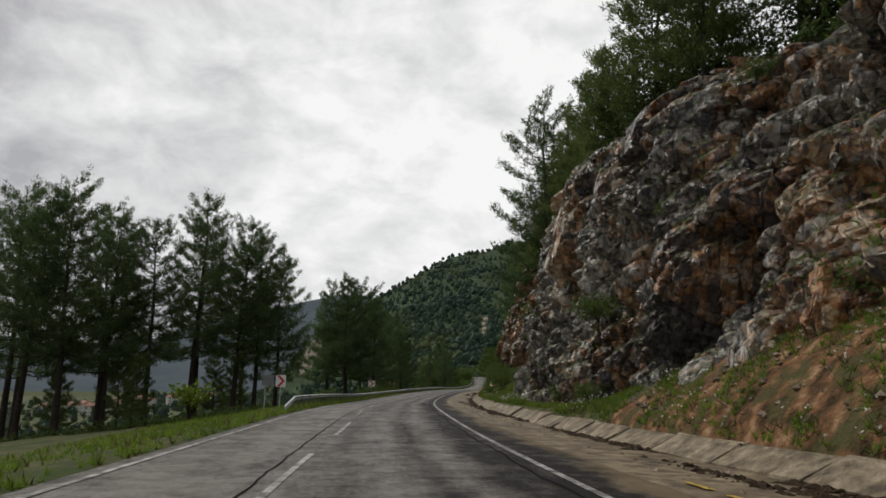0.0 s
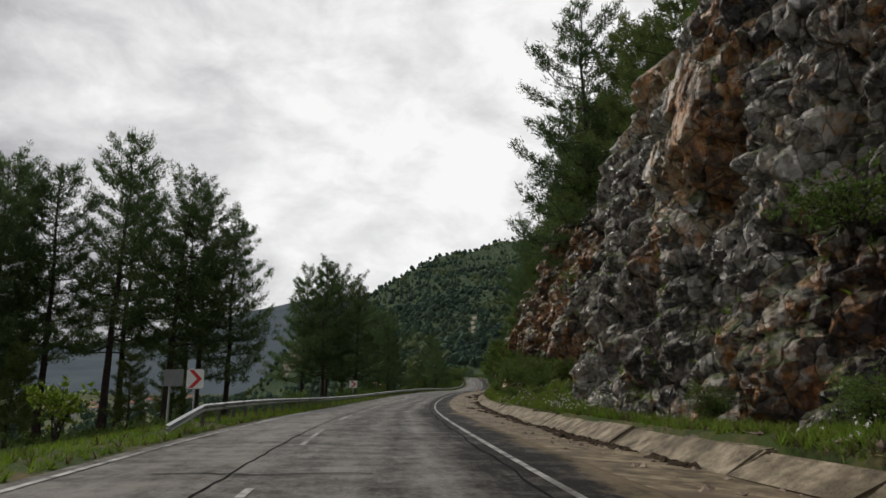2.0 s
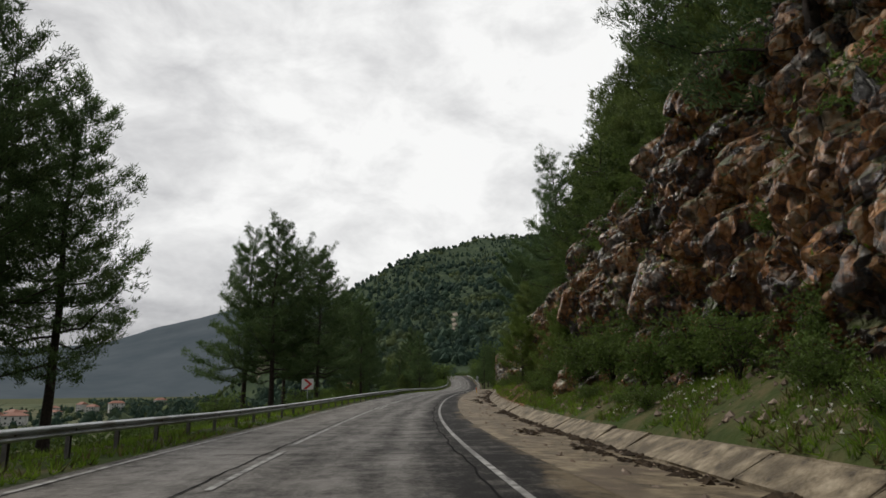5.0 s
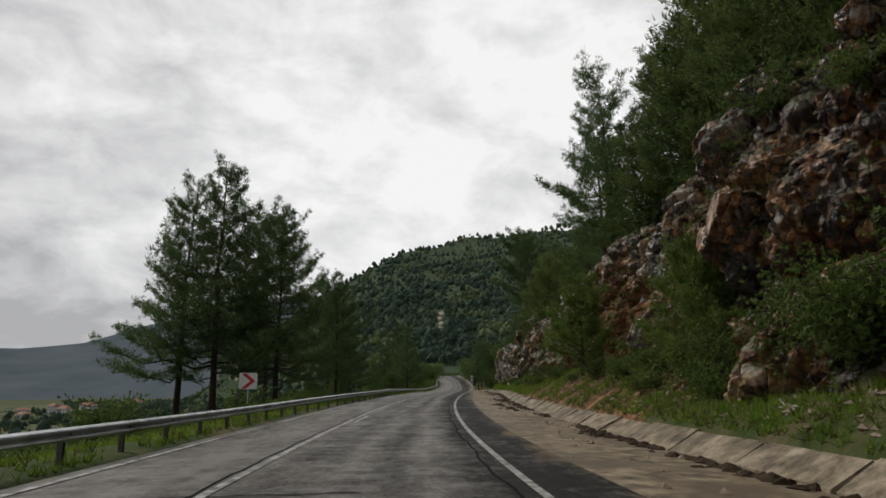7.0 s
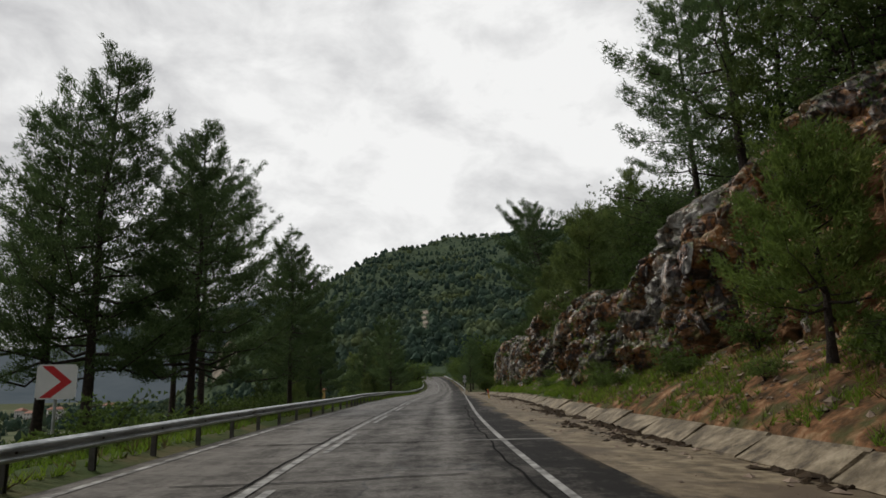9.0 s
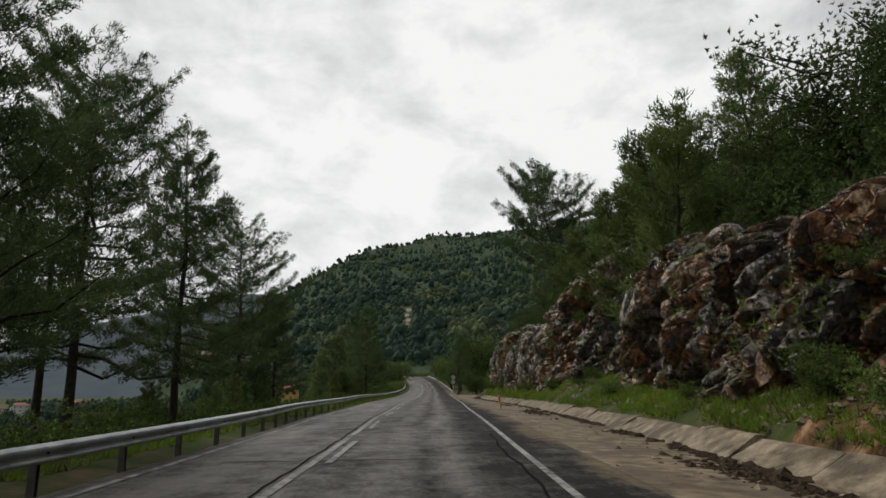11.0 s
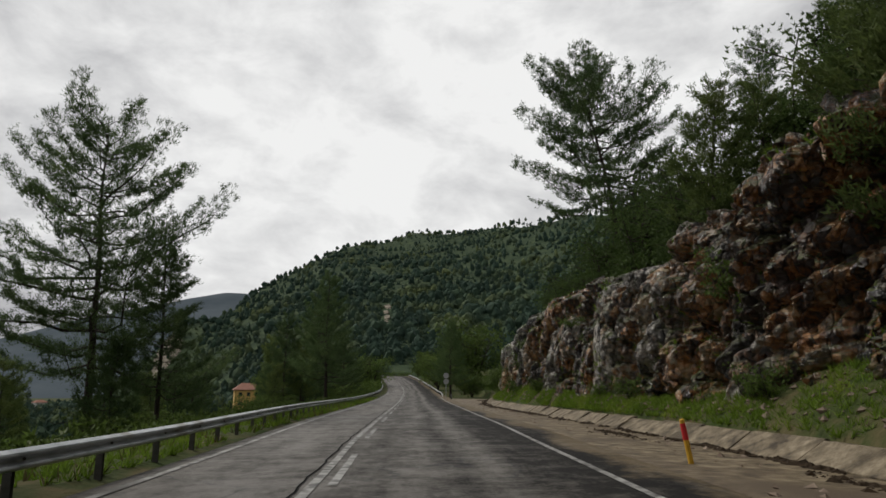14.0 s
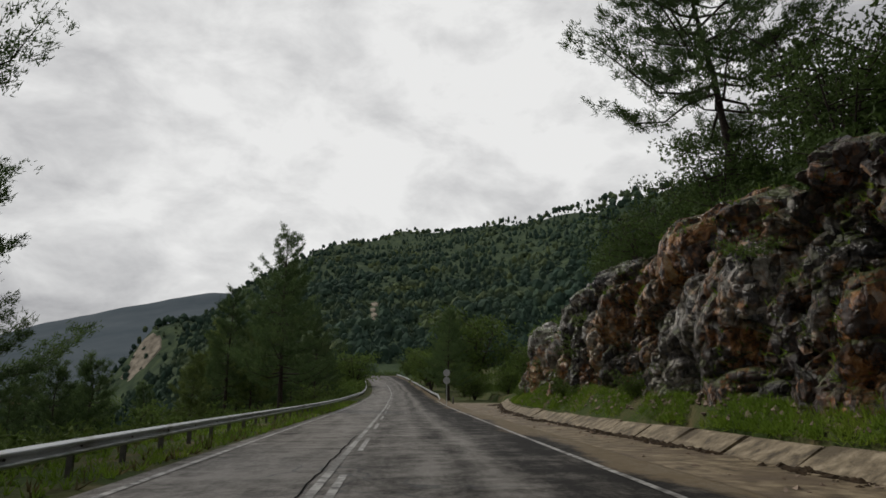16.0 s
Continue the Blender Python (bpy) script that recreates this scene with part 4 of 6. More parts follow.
def leafy_meshes(seed, height, width, stems=5, leaves=2500, leaf=0.2, low=0.12, mat=None):
    """A bushy broadleaf: several stems, limbs, and leaves in uneven clumps."""
    rng = np.random.default_rng(seed)
    V, F, base, tips = [], [], 0, []
    for k in range(stems):
        a = k * 2.4 + rng.uniform(0, 1)
        top = np.array([np.cos(a) * width * 0.33, np.sin(a) * width * 0.33, height * rng.uniform(0.65, 0.95)])
        q = np.linspace(0, 1, 6)[:, None]
        pts = top * q * (0.4 + 0.6 * q) + np.array([0, 0, top[2]]) * q * 0.6 * (1 - q) + rng.normal(size=(6, 3)) * 0.04 * q
        lv, lf = tube(pts, (0.012 * height + 0.01) * (1.1 - q[:, 0]), 5)
        V.append(lv)
        F.append(lf + base)
        base += len(lv)
        for j in range(7):
            f = rng.uniform(0.25, 1.0)
            p0 = np.array([np.interp(f, q[:, 0], pts[:, c]) for c in range(3)])
            b = rng.uniform(0, 6.28)
            ln = width * rng.uniform(0.18, 0.42)
            p1 = p0 + ln * np.array([np.cos(b), np.sin(b), rng.uniform(-0.1, 0.5)])
            p1[2] = max(p1[2], low * height)
            lv, lf = tube(np.linspace(p0, p1, 3), 0.006 * height * np.array([1, 0.7, 0.3]) + 0.004, 3)
            V.append(lv)
            F.append(lf + base)
            base += len(lv)
            tips += [p1, (p0 + p1) / 2]
    tips = np.array(tips)
    n = max(1, leaves // 6)
    pick = rng.integers(0, len(tips), n)
    c = tips[pick] + np.clip(rng.normal(size=(n, 3)), -1.5, 1.5) * (0.10 * width, 0.10 * width, 0.07 * height)
    c[:, 2] = np.maximum(c[:, 2], low * 0.5 * height)
    cv, cf = tufts(rng, c, rng.normal(size=(n, 3)) * 0.5 + (0, 0, 0.5), 6, leaf, leaf * 0.3, 0.9)
    return mesh_of("trunk", np.concatenate(V), np.concatenate(F), M_BARK, True), mesh_of("crown", cv, cf, mat or M_LEAF)


def plant(name, meshes, x, y, label, category, z=None, turn=0.0, scale=1.0, group="", lower=0.25):
    ob = thing(name, label, category, group)
    part(meshes[0].name, meshes[0], ob)
    part(meshes[1].name, meshes[1], ob)
    z = float(ground_z(np.array(x), np.array(y))) if z is None else z
    ob.matrix_basis = Matrix.Translation((x, y, z - lower)) @ Matrix.Rotation(turn, 4, "Z") @ Matrix.Diagonal((scale, scale, scale, 1))
    return ob


PINES = [pine_meshes(11, 22, 0.2, 6.4, 62, 0.62), pine_meshes(12, 22, 0.26, 5.6, 56, 0.5), pine_meshes(13, 22, 0.16, 7.0, 62, 0.7), pine_meshes(14, 22, 0.2, 6.0, 58, 0.75)]
FULL = [pine_meshes(21, 22, 0.06, 8.4, 84, 1.05, 1.1), pine_meshes(22, 22, 0.1, 7.4, 78, 0.95, 1.1)]
OPEN = pine_meshes(15, 22, 0.1, 11.2, 80, 0.65, 1.7, 0.34)
SPREADING = pine_meshes(23, 20, 0.24, 8.8, 76, 0.4, 1.3, 0.42, -0.2, 0.12)
YOUNG = [pine_meshes(25, 7, 0.1, 3.2, 48, 0.6, 1.5, 0.36, 0.0, 0.05, M_YOUNG), pine_meshes(26, 7, 0.05, 2.6, 38, 0.65, 1.1, 0.4)]
MID = [pine_meshes(27, 11, 0.06, 4.0, 44, 0.7, 1.25, 0.42, mat=M_MIDDLE), pine_meshes(28, 11, 0.1, 3.6, 40, 0.5, 1.25, 0.42, mat=M_MIDDLE)]
DENSE = [leafy_meshes(31, 6, 5.2, 8, 16000, 0.15), leafy_meshes(32, 6, 4.6, 8, 15500, 0.15), leafy_meshes(33, 6, 5.8, 9, 16500, 0.15)]
BUSH = [leafy_meshes(41, 1.6, 2.1, 5, 3000, 0.12, 0.05, M_SHRUB), leafy_meshes(42, 1.3, 2.3, 5, 3000, 0.11, 0.05, M_SHRUB)]
ROUND = [leafy_meshes(36, 6, 5.6, 7, 9000, 0.22, 0.06, M_SHRUB), leafy_meshes(37, 6, 5.0, 6, 8600, 0.22, 0.06, M_SHRUB)]
BRIGHT = leafy_meshes(43, 3.9, 2.5, 4, 1200, 0.28, 0.58, M_BRIGHT)


def pine_at(meshes, x, y, top, turn, label, full=22.0, group="roadside pines"):
    z = float(ground_z(np.array(x), np.array(y)))
    return plant("pine_tree", meshes, x, y, label, "tree", z, turn, (top - z) / full, group)


# the stand of tall pines on the outer slope
for k, (x, y, top, m) in enumerate([(-25, 68, 20.3, 0), (-21.5, 70.5, 19.0, 2), (-28.5, 66, 17.5, 1), (-32.5, 58, 19.0, 0), (-30.5, 62, 15.0, 3), (-37, 60, 18.5, 2), (-42, 66, 21, 1), (-23.5, 80, 18, 1), (-36, 72, 20, 0), (-27, 75, 19.5, 3), (-20, 73, 17.5, 1), (-33, 66, 18.5, 2), (-46, 74, 21, 3)]):
    pine_at(PINES[m], x, y, top, k * 1.3, "tall dark pine with a bare lower trunk on the slope")
pine_at(FULL[1], -18.5, 76, 16.5, 2.6, "tall dark pine with limbs down to its foot")
for k, (x, y, top, m) in enumerate([(-17.2, 121, 20.9, 0), (-21.0, 124, 20.0, 1), (-12.5, 123, 17.0, 0), (-8.0, 132, 12.5, 1)]):
    pine_at(FULL[m], x, y, top, k * 1.7, "broad dense dark pine beside the guardrail", group="dense pines")
for k, (x, y, top, m) in enumerate([(-17.5, 146, 22.5, 2), (-12.8, 176, 18.6, 2), (-21, 150, 20, 0)]):
    pine_at(OPEN if k < 2 else PINES[m], x, y, top, 0.6 + k, "tall open-crowned pine beyond the guardrail")
for k, (x, y, top, m) in enumerate([(0.9, 204, 13.6, 0), (-4, 212, 10, 1), (-1.0, 247, 18, 1), (3, 235, 10, 0), (-9.4, 178.5, 11.5, 1), (20.5, 242, 12.5, 0), (24.0, 262, 14.0, 1)]):
    pine_at(FULL[m], x, y, top, k * 1.1, "bushy dark green pine at the roadside", group="bushy pines")
for k, (x, y, top, m) in enumerate([(9.4, 61, 28.6, 3), (12, 74, 27.5, 2), (13, 108, 24.5, 2), (15, 116, 23, 0), (13.5, 97, 21, 2), (15, 52, 28, 2), (18, 31, 31, 2), (35, 178, 30, 0)]):
    pine_at(PINES[m], x, y, top, 0.4 + k, "tall pine on the slope above the rock cut", group="hillside pines")
pine_at(SPREADING, 24.6, 183, 28.0, 0.1, "spreading leaning pine on top of the rock cut", 20.0, "hillside pines")
for k, (x, y, top) in enumerate([(13.6, 131, 14.0), (15.5, 137, 15.5), (17.0, 146, 15.0), (21.0, 150, 17.5), (17.6, 158, 14.8), (20.0, 157.6, 15.2), (19.5, 141, 17.5), (23.5, 156, 19.0)]):
    pine_at(MID[k % 2], x, y, top, k * 1.7, "dark bushy pine above the rock rim", 11.0, "rim pines")

for k, (x, y, top) in enumerate([(-10.5, 160, 2.6), (-10, 150, 1.6), (-3.5, 194, 3.6), (-12.0, 187, 2.6), (-2, 213, 7.0), (-6, 225, 8), (-11.5, 141, 1.8)]):
    pine_at(MID[k % 2], x, y, top, k * 0.9, "bushy dark pine on the slope beyond the guardrail", 11.0, "slope pines")
for k, (x, y, s) in enumerate([(-21, 63, 0.5), (-27, 60, 0.6), (-23, 76, 0.62), (-33, 70, 0.7), (-38, 68, 0.65)]):
    plant("pine_tree", MID[k % 2], x, y, "small bushy pine among the tall trunks", "tree", None, k * 1.1, s, "understorey pines")
# young pines and scrub along the outer slope
rng = random.Random(17)
for k in range(20):
    y = rng.uniform(168, 265)
    x = float(centre(y)) - rng.uniform(9, 16 + 0.12 * (y - 160))
    if abs(x - 0.5 + 28 * (y - 117) / 260) < 3.2:
        x -= 7
    plant("young_pine", YOUNG[1], x, y, "young bushy pine on the slope below the road", "tree", None, rng.uniform(0, 6.28), rng.uniform(0.45, 0.85) + 0.003 * (y - 168), "young pines")
for x, y, s in ((6.7, 95.5, 0.68), (7.3, 83.6, 0.7), (10.9, 96.5, 0.5)):
    plant("young_pine", YOUNG[0], x, y, "young bright green pine rooted in the rubble slope", "tree", float(road_z(y)) + float(talus(y)) * 0.8, y, s, "young pines")
for k in range(26):
    y = rng.uniform(95, 240)
    x = float(centre(y)) - rng.uniform(7.5, 20)
    if abs(x - 0.5 + 28 * (y - 117) / 260) < 2.4:
        x -= 5.5
    plant("shrub", BUSH[k % 2], x, y, "green shrub on the slope below the guardrail", "shrub", None, rng.uniform(0, 6.28), rng.uniform(0.8, 1.9), "slope shrubs")
plant("young_broadleaf_tree", BRIGHT, -17.6, 48.0, "small tree with fresh yellow-green leaves on the verge", "tree")

# scrub over the rock cut
rng = random.Random(7)
for k, (y, d, s) in enumerate([(82, 0.6, 0.9), (85, 3.0, 1.2), (88, 1.6, 1.0), (90, 3.4, 1.25), (93, 1.8, 1.0), (96, 3.2, 1.3), (100, 1.6, 1.0), (103, 3.6, 1.2), (107, 2.2, 1.0), (139, 2.2, 0.62), (146, 1.4, 0.5), (150, 3.6, 0.75), (131, 3.5, 0.8), (64, 1.0, 1.0), (67, 0.2, 0.8), (70, 2.0, 1.1), (74, 0.3, 0.9), (77, 1.8, 1.1), (80, 0.3, 0.8), (57, 1.2, 1.0), (52, 0.8, 0.9), (46, 1.0, 1.0), (40, 0.8, 1.0), (34, 1.4, 1.1), (28, 1.2, 1.0)]):
    x = float(cliff_x(y, cliff_top(y))) + 1.7 + d
    plant("pine_tree", MID[k % 2], x, y, "dark bushy pine at the edge of the rock cut", "tree", None, k * 1.9, s, "rock edge pines")
for k in range(58):
    y = rng.uniform(84, 125) if k > 42 else rng.uniform(2, 222)
    d = rng.uniform(0.0, 10 if not 78 < y < 104 else 4)
    if y < 21:
        continue
    x = float(cliff_x(y, np.maximum(cliff_top(y), 0.6))) + 1.7 + d
    plant("broadleaf_tree", DENSE[k % 3], x, y, "dark green scrubby tree on the slope above the rocks", "tree", None, rng.uniform(0, 6.28), rng.uniform(0.55, 1.2), "hillside scrub")
for k, (y, d, s) in enumerate([(126, 1.5, 1.1), (131, 3.5, 1.3), (135, 0.6, 0.9), (139, 4.0, 1.5), (142, 1.0, 1.1), (146, 5.5, 1.7), (148, 1.2, 1.0), (152, 3.5, 1.4), (155, 0.5, 1.0), (158, 5.0, 1.6), (161, 1.5, 1.1), (165, 4.0, 1.5), (168, 0.4, 0.9), (171, 3.0, 1.3), (175, 6.0, 1.7), (177, 0.8, 1.0), (181, 3.5, 1.4), (185, 1.0, 1.1), (188, 5.5, 1.6), (191, 1.6, 1.1), (195, 3.6, 1.4), (198, 0.6, 0.9), (202, 4.0, 1.3), (206, 7.0, 1.6), (114, 2.0, 1.0), (119, 3.0, 1.2)]):
    x = float(cliff_x(y, np.maximum(cliff_top(y), 0.6))) + 2.0 + d
    plant("broadleaf_tree", DENSE[k % 3], x, y, "dark green leafy tree crowding the rock rim", "tree", None, k * 2.1, s * (0.7 if y < 150 else 0.74), "rim trees", 0.6)
# leafy trees where the road leaves the cut
for k, (x, y, s) in enumerate([(24.5, 244, 0.8), (27, 236, 0.75), (32, 231, 1.0), (33, 246, 1.3), (38, 240, 2.0), (26, 258, 1.1), (30, 268, 2.5), (37, 262, 1.5), (24, 278, 1.5), (31, 284, 1.2), (26, 296, 1.5), (34, 305, 1.8), (29, 320, 1.6), (-6, 240, 1.3), (-8, 250, 1.3), (-4, 262, 1.3), (2, 272, 1.5), (-7, 276, 1.4), (4, 288, 1.4), (-4, 296, 1.7), (7, 306, 1.5), (-7, 232, 1.0), (-24, 245, 1.0)]):
    plant("broadleaf_tree", ROUND[k % 2], x, y, "round green leafy tree where the road bends away", "tree", None, k * 1.3, s, "roadside thicket", 0.5)
for k in range(30):
    y = rng.uniform(268, 425)
    side = -1 if k % 3 else 1
    x = float(centre(y)) + (side * rng.uniform(6.5, 15) if side < 0 else rng.uniform(11, 24))
    plant("broadleaf_tree", ROUND[k % 2], x, y, "round green leafy tree beside the climbing road", "tree", None, k * 1.7, rng.uniform(0.7, 1.5), "far roadside trees", 0.5)
# leafy bushes crowding the foot of the rock
for k, (y, u, q) in enumerate([(60, 0.7, 0.34), (63, 0.9, 0.4), (66, 0.6, 0.36), (68.5, 1.0, 0.5), (71, 0.7, 0.42), (73, 1.1, 0.55), (75.5, 0.8, 0.48), (78, 1.1, 0.5), (81, 0.7, 0.36), (57, 0.9, 0.3), (53, 0.8, 0.26), (34, 0.9, 0.22), (28, 0.6, 0.2)]):
    x = float(valley(y)) + 1.2 + u * float(cliff_x(y, talus(y)) - valley(y) - 1.0)
    plant("shrub", ROUND[k % 2], x, y, "leafy green bush crowding the foot of the rock", "shrub", None, k * 2.3, q, "foot bushes", 0.15)
# shrubs hanging in the face
for k in range(38):
    y = rng.choice([rng.uniform(58, 88), rng.uniform(62, 118), rng.uniform(5, 210)])
    u = rng.uniform(0.15, 0.95)
    if 84 < y < 114:
        y -= 28
    z = u * float(cliff_top(y))
    plant("shrub", BUSH[k % 2], float(cliff_x(y, z)) - 0.1, y, "green shrub growing from a ledge of the rock face", "shrub", float(road_z(y)) + z, rng.uniform(0, 6.28), rng.uniform(0.45, 1.05), "rock face shrubs")
for k, (y, u, s) in enumerate([(80, 0.5, 0.7), (83, 0.8, 1.0), (85, 0.25, 0.6), (87, 0.7, 0.9), (90, 0.4, 0.55), (92, 0.9, 0.9), (95, 0.6, 0.6), (98, 0.3, 0.5), (101, 0.8, 0.8), (104, 0.5, 0.6), (107, 0.9, 0.9), (110, 0.4, 0.6)]):
    x = float(valley(y)) + 1.2 + u * float(cliff_x(y, talus(y)) - valley(y) - 1.0)
    plant("shrub", BUSH[k % 2], x, y, "green shrub on the red rubble slope", "shrub", None, k * 2.2, s, "rubble shrubs", 0.06)
# shrubs along the foot of the rock
for k in range(40):
    y = rng.uniform(6, 215)
    u = rng.uniform(0.2, 0.9)
    x = float(valley(y)) + 1.2 + u * float(cliff_x(y, talus(y)) - valley(y) - 1.0)
    plant("shrub", BUSH[k % 2], x, y, "low green shrub in the grass at the foot of the rock", "shrub", None, rng.uniform(0, 6.28), rng.uniform(0.3, 0.75), "verge shrubs", 0.08)


# ---- far woods ----
def build_woods():
    rng = np.random.default_rng(3)
    n = 21000
    az = np.radians(rng.uniform(-26, 46, n))
    r = 90 + 1650 * rng.uniform(0, 1, n) ** 1.4
    x, y = 4 + r * np.sin(az), 153 + r * np.cos(az)
    d = x - centre(y)
    ok = (((d < -14) | (d > 26)) | (y > 445)) & (y > 262) & (r > 150) & ~((y < 385) & (np.abs(x - 0.5 + 28 * (y - 117) / 260) < 7))
    ok &= ~((np.abs(x - 0.0755 * (y - 127) - 1.3) < 5 + 5 * fractal(x / 20, y / 20, 1.0)) & (y > 560) & (y < 720)) & ~((np.abs(x + 172 - 0.2 * (868 - y)) < 30) & (y > 770) & (y < 900))
    # scattered trees over the valley floor
    vx, vy = rng.uniform(-900, -110, 1500), rng.uniform(70, 1100, 1500)
    vx = np.where(rng.uniform(size=1500) < 0.35, rng.uniform(-260, -110, 1500), vx)
    x, y, r = np.concatenate([x[ok], vx]), np.concatenate([y[ok], vy]), np.concatenate([r[ok], np.full(1500, 320.0)])
    z = ground_z(x, y) - np.where(r < 700, 1.3, 0.6)
    n = len(x)
    h = (2.8 + 7.4 * rng.uniform(0, 1, n) ** 2.0) * np.where(r < 300, 0.8, 1.0)
    # each crown a ragged, lumpy cone of three rings and a tip
    sides = 6
    a = np.arange(sides) * 2 * np.pi / sides
    rings = np.array([(0.08, 0.75), (0.42, 1.0), (0.76, 0.72)])
    broad = rng.uniform(0.75, 1.45, n) * np.clip(1 + 0.5 * fractal(x / 70, y / 90, 4.0), 0.6, 1.6)
    rad = 0.31 * (h * broad)[:, None, None] * rings[None, :, 1, None] * rng.uniform(0.6, 1.3, (n, 3, sides))
    ang = a[None, None, :] + rng.uniform(0, 6.28, (n, 1, 1)) + 0.4 * np.arange(3)[None, :, None]
    zz = h[:, None, None] * (rings[None, :, 0, None] + rng.uniform(-0.09, 0.09, (n, 3, sides)))
    ring = np.stack([x[:, None, None] + rad * np.cos(ang), y[:, None, None] + rad * np.sin(ang), z[:, None, None] + zz], -1).reshape(n, 18, 3)
    tip = np.stack([x + 0.05 * h * rng.normal(size=n), y, z + h], -1)[:, None]
    V = np.concatenate([ring, tip], 1)
    T = []
    for q in range(2):
        for s in range(sides):
            i, j = q * 6 + s, q * 6 + (s + 1) % 6
            T += [(i, j, i + 6), (j, j + 6, i + 6)]
    T += [(12 + s, 12 + (s + 1) % 6, 18) for s in range(sides)]
    near = r < 700
    V[near] = np.stack([x, y, z], -1)[near][:, None] + (V[near] - np.stack([x, y, z], -1)[near][:, None]) * (1.05, 1.05, 0.95)
    F = (np.array(T)[None] + (np.arange(n) * 19)[:, None, None]).reshape(-1, 3)
    k = np.flatnonzero(near)
    m = 32
    u = rng.uniform(0, 1, (len(k), m)) ** 0.8
    b = rng.uniform(0, 6.28, (len(k), m))
    q = 0.4 * (h * broad)[k][:, None] * np.interp(u, [0, 0.08, 0.42, 0.76, 1.0], [0.3, 0.8, 1.0, 0.7, 0.1]) * rng.uniform(0.6, 1.1, (len(k), m))
    at = np.stack([x[k][:, None] + q * np.cos(b), y[k][:, None] + q * np.sin(b), z[k][:, None] + (0.1 + 0.92 * u) * h[k][:, None]], -1).reshape(-1, 3)
    way = np.stack([np.cos(b), np.sin(b), 0.4 + u], -1).reshape(-1, 3)
    lv, lf = tufts(rng, at, way, 1, 1.5, 0.4, 0.6)
    me = mesh_of("woods", np.concatenate([V.reshape(-1, 3), lv]), np.concatenate([F, lf + n * 19]), M_WOODS, False)
    tagged(new("woods", me), "dark conifer woods covering the hillside", "woods", kind="stuff")


build_woods()


def bare_scar(x, y, a, b, label):
    """A patch of bare earth lying on the far slope, with a ragged outline."""
    n, k = 40, 9
    ang = np.arange(n) * 2 * np.pi / n
    rad = np.linspace(0.02, 1, k)[None, :] * (1 + 0.35 * fractal(2 * np.cos(ang), 2 * np.sin(ang), x))[:, None]
    X, Y = x + a * rad * np.cos(ang)[:, None], y + b * rad * np.sin(ang)[:, None]
    Z = ground_z(X, Y) + 1.2 - 2.4 * (np.linspace(0, 1, k)[None, :] > 0.99) + 0.8 * fractal(X / 4, Y / 4, 2.0)
    V = np.stack([X, Y, Z], -1).reshape(-1, 3)
    i = np.arange(n)[:, None] * k + np.arange(k - 1)[None, :]
    j = (np.arange(n)[:, None] + 1) % n * k + np.arange(k - 1)[None, :]
    F = np.stack([i, i + 1, j + 1, j], -1).reshape(-1, 4)
    tagged(new("bare_scar", mesh_of("bare_scar", V, F, M_SCAR)), label, "bare slope", kind="structure")


bare_scar(-170, 862, 19, 26, "pale beige bare earth cut on the wooded spur")
for x, y, a, b in ((44.5, 692, 2.6, 13), (40.5, 655, 1.9, 10), (39, 622, 2.4, 9), (36, 592, 1.6, 8)):
    bare_scar(x, y, a, b, "pale rocky patch between the woods of the hill")


